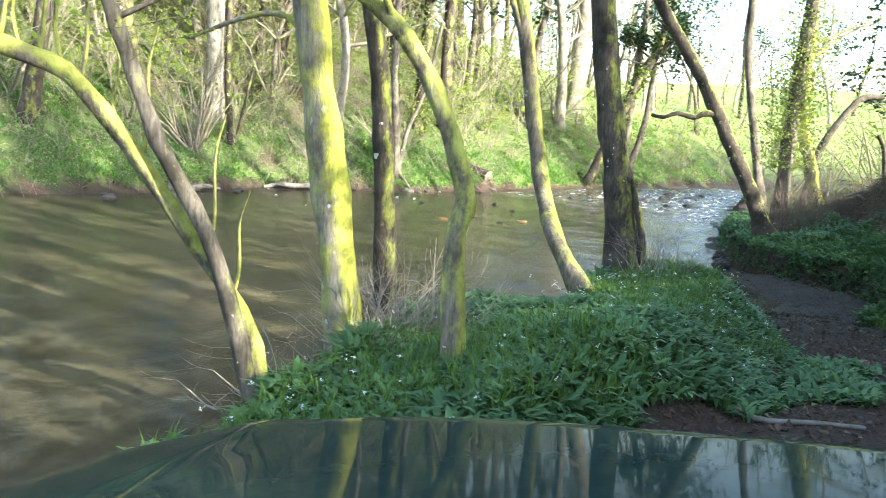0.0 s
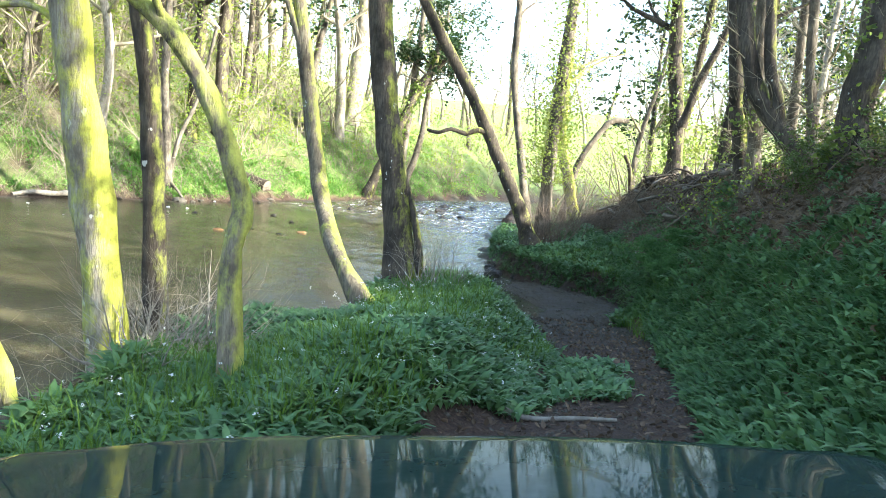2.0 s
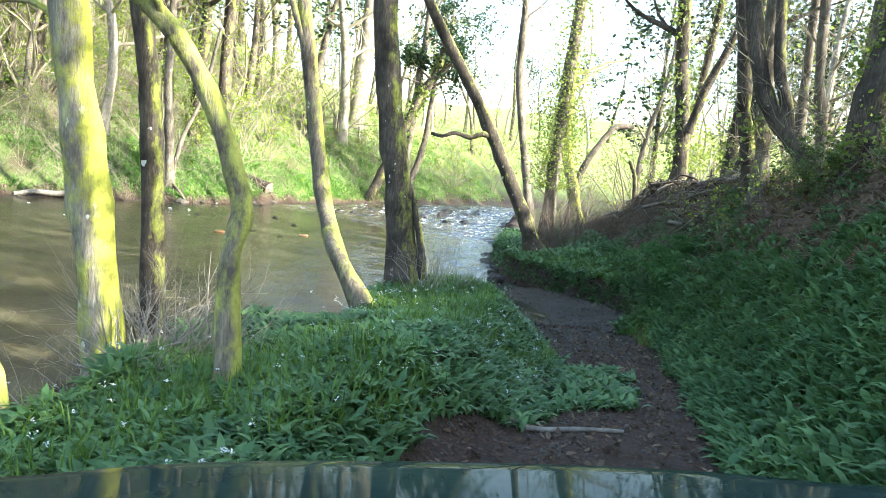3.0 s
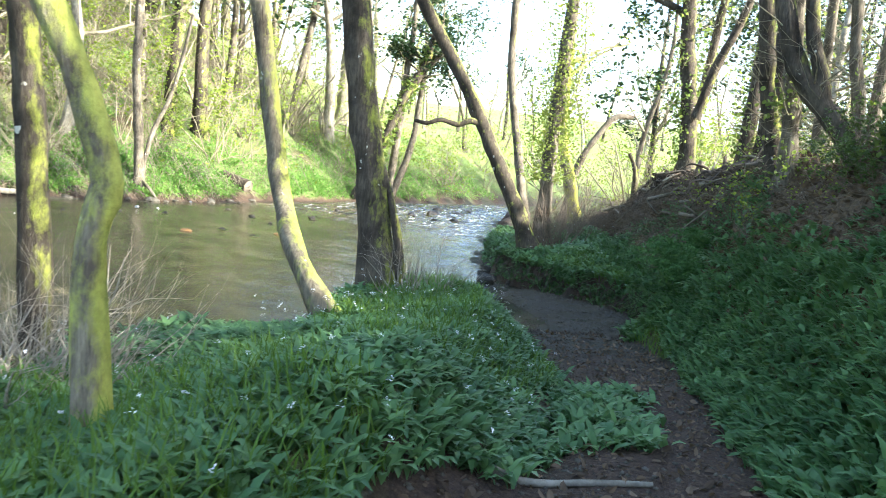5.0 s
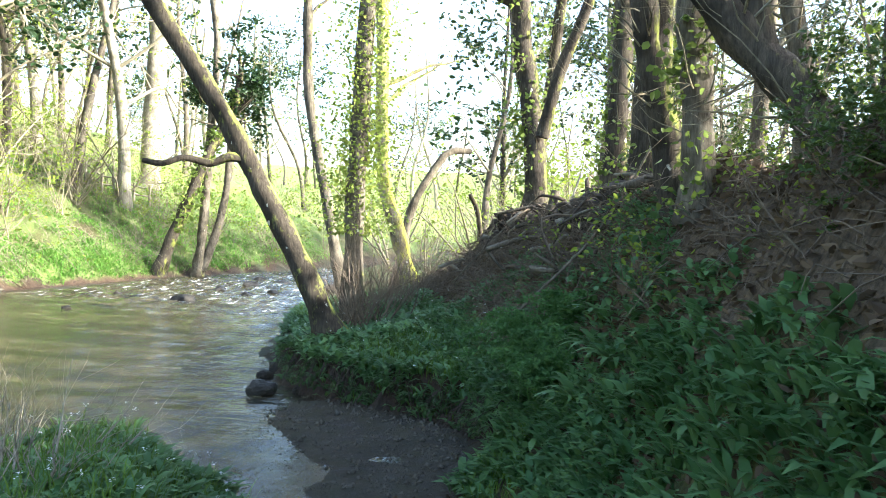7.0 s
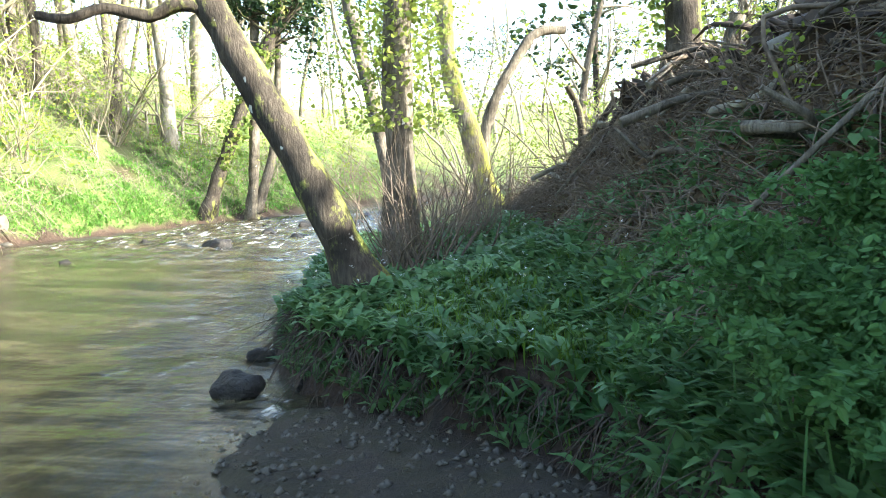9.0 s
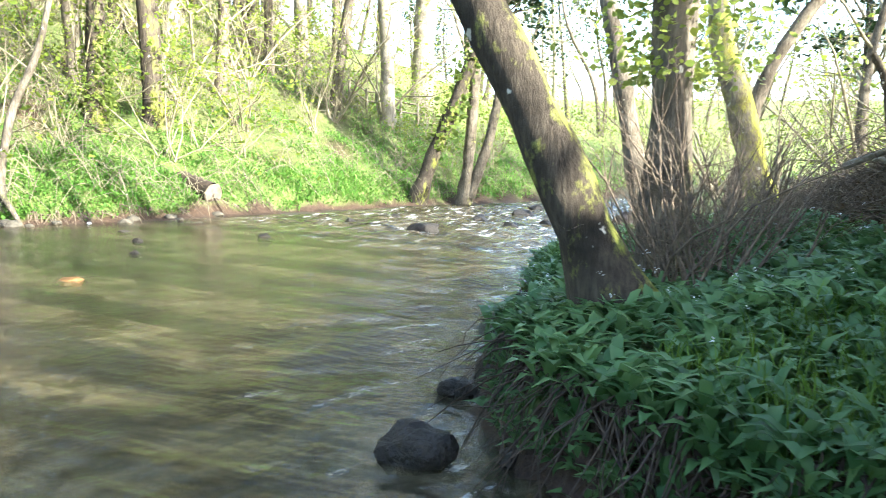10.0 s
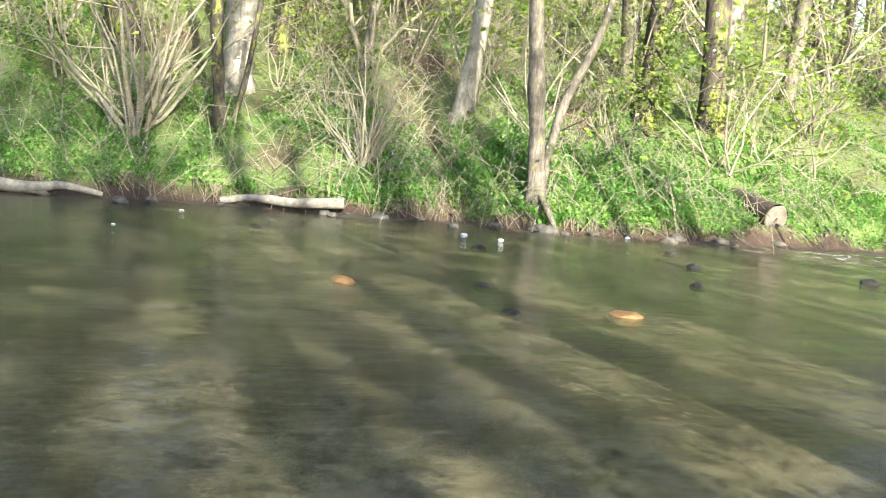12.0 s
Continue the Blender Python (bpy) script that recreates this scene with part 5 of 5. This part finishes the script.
def root_mass(x, y, wide, tall, seed, count=24):
    """A heap of crooked roots on the crest, some of them hanging down the face."""
    rng = np.random.default_rng(seed)
    z = float(floor_at(x, y))
    root = thing("root_mass", "tangle of dark exposed roots on the bank crest", "roots", (x, y, z), "root masses")
    for k in range(count):
        a = rng.uniform(0, 6.283)
        p = np.array([rng.normal(0, 0.3 * wide), rng.normal(0, 0.45 * wide), rng.uniform(-0.1, 0.8 * tall)])
        w = np.array([math.cos(a), math.sin(a), rng.normal(0, 0.35)]) * wide * rng.uniform(0.3, 0.8)
        if k % 3 == 0:
            p, w = np.array([-0.1, rng.normal(0, 0.6 * wide), 0.1]), np.array([-rng.uniform(0.2, 0.55), rng.normal(0, 0.2), -rng.uniform(0.4, 1.0)])
        g = Geo()
        line = glide([p, p + 0.3 * w + rng.normal(0, 0.07, 3), p + 0.65 * w + rng.normal(0, 0.09, 3) + [0, 0, 0.07], p + w], 10)
        low = floor_at(line[:, 0] + x, line[:, 1] + y) - z
        line[:, 2] = np.maximum(line[:, 2], low + 0.015)
        tube(g, line, np.linspace(rng.uniform(0.012, 0.04), 0.008, 10), 7, 0.3, 0, k)
        part("root", g, M_ROOT if k % 4 else M_DEADTWIG, root)
    bm = bmesh.new()
    bmesh.ops.create_icosphere(bm, subdivisions=4, radius=1)
    for v in bm.verts:
        q = v.co * 1.7 + Vector((seed * 3.1, seed, 0))
        k = 1 + 0.45 * noise.noise(q) + 0.28 * noise.noise(q * 2.6) + 0.14 * noise.noise(q * 6)
        v.co = Vector((v.co.x * 0.5 * wide * k, v.co.y * 0.6 * wide * k, max(-0.7, v.co.z) * tall * k))
    me = bpy.data.meshes.new("earth_clump")
    bm.to_mesh(me)
    bm.free()
    me.materials.append(M_ROOT)
    part("earth_clump", me, None, root, "dark earth held by the roots")
    return root


root_mass(8.1, 13.0, 0.75, 0.3, 1)
root_mass(7.75, 12.2, 0.7, 0.28, 2)
root_mass(8.25, 13.9, 0.6, 0.2, 3)
root_mass(7.55, 11.4, 0.6, 0.25, 4)
root_mass(8.4, 14.8, 0.65, 0.25, 5)
root_mass(8.4, 15.7, 0.6, 0.22, 6)


def plume(x, y, tall, seed, stems=26):
    """A clump of feathery leaves: arching stalks set with many small leaflets."""
    rng = np.random.default_rng(seed)
    root = thing("feathery_clump", "soft feathery green plant clump on the bank foot", "plant", (x, y, float(floor_at(x, y))), "feathery clumps")
    for k in range(stems):
        a, out = rng.uniform(0, 6.283), rng.uniform(0.1, 0.55)
        w = np.array([math.cos(a), math.sin(a), 0]) * out * tall
        h = tall * rng.uniform(0.55, 1.1)
        foot = rng.normal(0, 0.06, 3) * [1, 1, 0]
        line = glide([foot - [0, 0, 0.03], foot + 0.35 * w + [0, 0, 0.6 * h], foot + w + [0, 0, 0.85 * h], foot + 1.6 * w + [0, 0, 0.75 * h]], 12)
        g = Geo()
        tube(g, line, np.linspace(0.004, 0.0015, 12), 3)
        t = rng.uniform(0.25, 1, 130) * 10.99
        i = t.astype(int)
        p = line[i] + (line[i + 1] - line[i]) * (t - i)[:, None] + rng.normal(0, 0.05, (130, 3)) * [1, 1, 0.45] * (1.25 - t / 11)[:, None]
        flakes(g, p, rng.uniform(0.012, 0.026, 130), rng, 0.7, 1.8)
        part("frond", g, M_PLUME, root, smooth=False)
    return root


plume(6.3, 10.8, 0.7, 1)
plume(6.45, 11.15, 0.62, 2)
plume(6.2, 10.5, 0.5, 3)
plume(6.65, 11.0, 0.45, 4)

# Rail fence on the meadow
root = thing("rail_fence", "weathered post and rail fence on the meadow", "fence", (1.3, 36.9, float(floor_at(1.3, 36.9))))
for k in range(5):
    x, y = 1.0 + 0.55 * k, 36.9 + 0.06 * k
    z = float(floor_at(x, y))
    g = Geo()
    tube(g, [(x, y, z - 0.2), (x, y, z + 0.4), (x, y, z + 0.75)], [0.05, 0.05, 0.045], 7, 0.1, 0, k, cap=True)
    part("post", g, M_DRIFT, root, away=root.location)
    if k < 4:
        x2, y2 = x + 0.55, y + 0.06
        z2 = float(floor_at(x2, y2))
        for h in (0.35, 0.65):
            g = Geo()
            tube(g, [(x, y, z + h), ((x + x2) / 2, (y + y2) / 2, (z + z2) / 2 + h - 0.02), (x2, y2, z2 + h)], [0.03] * 3, 6, 0.1, 0, k, cap=True)
            part("rail", g, M_DRIFT, root, away=root.location)


# ---- the vehicle's front end, standing where the drive begins ----
def paint():
    m, nt, b = shader("dark_green_paint")
    co = place(nt)
    nt.links.new(ramp(nt, speck(nt, co, 30, 4), (0.3, (0.012, 0.026, 0.02)), (0.7, (0.02, 0.037, 0.029))), b.inputs["Base Color"])
    b.inputs["Metallic"].default_value, b.inputs["Coat Weight"].default_value, b.inputs["Coat Roughness"].default_value = 0.0, 0.0, 0.05
    nt.links.new(ramp(nt, speck(nt, co, 6, 5), (0.3, (0.02, 0.02, 0.02)), (0.7, (0.05, 0.05, 0.05))), b.inputs["Roughness"])
    b.inputs["Specular IOR Level"].default_value, b.inputs["IOR"].default_value = 0.18, 1.11
    return m


M_PAINT = paint()
M_RUBBER = plain("black_rubber", (0.012, 0.012, 0.012), (0.03, 0.03, 0.03), 40, 0.7, 0.3, 0.002)
M_STEEL = plain("dull_steel", (0.3, 0.3, 0.3), (0.45, 0.45, 0.45), 25, 0.4, 0.2, 0.002, 0.9)
M_LENS = plain("clear_lamp_lens", (0.5, 0.5, 0.5), (0.7, 0.7, 0.7), 25, 0.1, 0.1, 0.001, 0.2)
car = thing("car", "dark green off-road vehicle front end on the track", "car")
car.matrix_basis = Matrix.Translation((0.931, -0.268, 2.178)) @ pose(0, 0, 0, 0, 0, -10.9) @ pose(0, 0, 0, 0, -6.3, 0) @ pose(0, 0, 0, -3.4, 0, 0)


def skin(rows, thick=0.012):
    """A curved panel from a grid of points, with an underside and closed rim."""
    p = np.array(rows, float)
    a, b = p.shape[:2]
    g = Geo()
    i, j = np.meshgrid(np.arange(a - 1), np.arange(b - 1), indexing="ij")
    q = np.stack([i * b + j, (i + 1) * b + j, (i + 1) * b + j + 1, i * b + j + 1], -1).reshape(-1, 4)
    low = p - np.array([0, 0, thick])
    rim = [k for k in range(b)] + [r * b + b - 1 for r in range(1, a)] + [(a - 1) * b + k for k in range(b - 2, -1, -1)] + [r * b for r in range(a - 2, 0, -1)]
    n = a * b
    side = [(rim[k], rim[(k + 1) % len(rim)], rim[(k + 1) % len(rim)] + n, rim[k] + n) for k in range(len(rim))]
    g.add(np.vstack([p.reshape(-1, 3), low.reshape(-1, 3)]), np.vstack([q, q[:, ::-1] + n, np.array(side)]))
    return g


def bonnet_point(s, t):
    """s across from -1 to 1, t from the windscreen to the front edge."""
    front = 1.33 - 0.14 * abs(s) ** 3
    y = 0.5 + (front - 0.5) * t
    z = -0.335 - 0.055 * t - 0.04 * abs(s) ** 3 - 0.05 * max(0.0, t - 0.93) / 0.07 * 0.35 + 0.008 * math.exp(-(((abs(s) - 0.72) / 0.06) ** 2))
    return (-0.05 + 0.9 * s * (1 - 0.03 * t), y, z + 0.016 - 0.03 * max(0.0, -s) ** 3)


part("bonnet", skin([[bonnet_point(s, t) for t in np.linspace(0, 1, 26)] for s in np.linspace(-1, 1, 41)]), M_PAINT, car, "glossy dark green bonnet")
for d in (-1, 1):
    part("wing", skin([[(d * (0.755 + 0.06 * k / 5), 0.45 + 0.85 * t - 0.05 * k / 5 * t, -0.40 - 0.015 * k - 0.07 * t) for t in np.linspace(0, 1, 10)][:: d] for k in range(6)], 0.02), M_PAINT, car)
    part("side_panel", skin([[(d * (0.82 + 0.01 * math.sin(3 * t)), 0.45 + 0.82 * t, -0.50 - 0.09 * k - 0.05 * t) for t in np.linspace(0, 1, 10)] for k in range(4)], 0.015), M_PAINT, car)
    g = Geo()
    tube(g, [(d * 0.56, 1.21, -0.58), (d * 0.56, 1.26, -0.58), (d * 0.56, 1.285, -0.58), (d * 0.56, 1.29, -0.58)], [0.1, 0.1, 0.085, 0.02], 18, cap=True)
    part("headlight", g, M_LENS, car, "round clear headlight")
    wheel = thing("wheel", "", "", (d * 0.7, 0.72, -0.95))
    wheel.parent = car
    g = Geo()
    a = np.linspace(0, 2 * math.pi, 33)
    ring = [(0.0, 0.27 * math.cos(q), 0.27 * math.sin(q)) for q in a]
    tube(g, ring, [0.085] * 33, 12)
    part("tyre", g, M_RUBBER, wheel, "black rubber tyre")
    g = Geo()
    tube(g, [(-0.06, 0, 0), (0, 0, 0), (0.03 * d, 0, 0), (0.06 * d, 0, 0)], [0.2, 0.2, 0.19, 0.1], 20, cap=True)
    part("rim", g, M_STEEL, wheel, "dull steel wheel rim")
part("front_panel", skin([[(0.72 * s, 1.28 - 0.2 * abs(s) ** 2.4, -0.47 - 0.07 * k) for k in range(5)] for s in np.linspace(-1, 1, 21)], 0.02), M_PAINT, car)
g = Geo()
tube(g, glide([(-0.82, 1.12, -0.86), (-0.5, 1.3, -0.86), (0, 1.36, -0.86), (0.5, 1.3, -0.86), (0.82, 1.12, -0.86)], 20), [0.06] * 20, 10, cap=True)
part("bumper", g, M_RUBBER, car, "black bumper bar")
part("bulkhead", skin([[(0.76 * s, 0.44, -0.38 - 0.12 * k) for k in range(6)] for s in np.linspace(-1, 1, 9)], 0.02), M_PAINT, car)
g = Geo()
tube(g, glide([(-0.66, 0.62, -0.325), (-0.5, 0.6, -0.315), (-0.3, 0.58, -0.315), (0.05, 0.55, -0.32)], 14), [0.008] * 14, 7, cap=True)
part("wiper", g, M_RUBBER, car, "black wiper arm")
g = Geo()
tube(g, [(-0.37, 0.93, -0.39), (-0.37, 0.92, -0.372), (-0.37, 0.905, -0.362), (-0.37, 0.9, -0.36)], [0.014, 0.013, 0.01, 0.004], 10, cap=True)
part("washer_jet", g, M_RUBBER, car, "black washer jet")
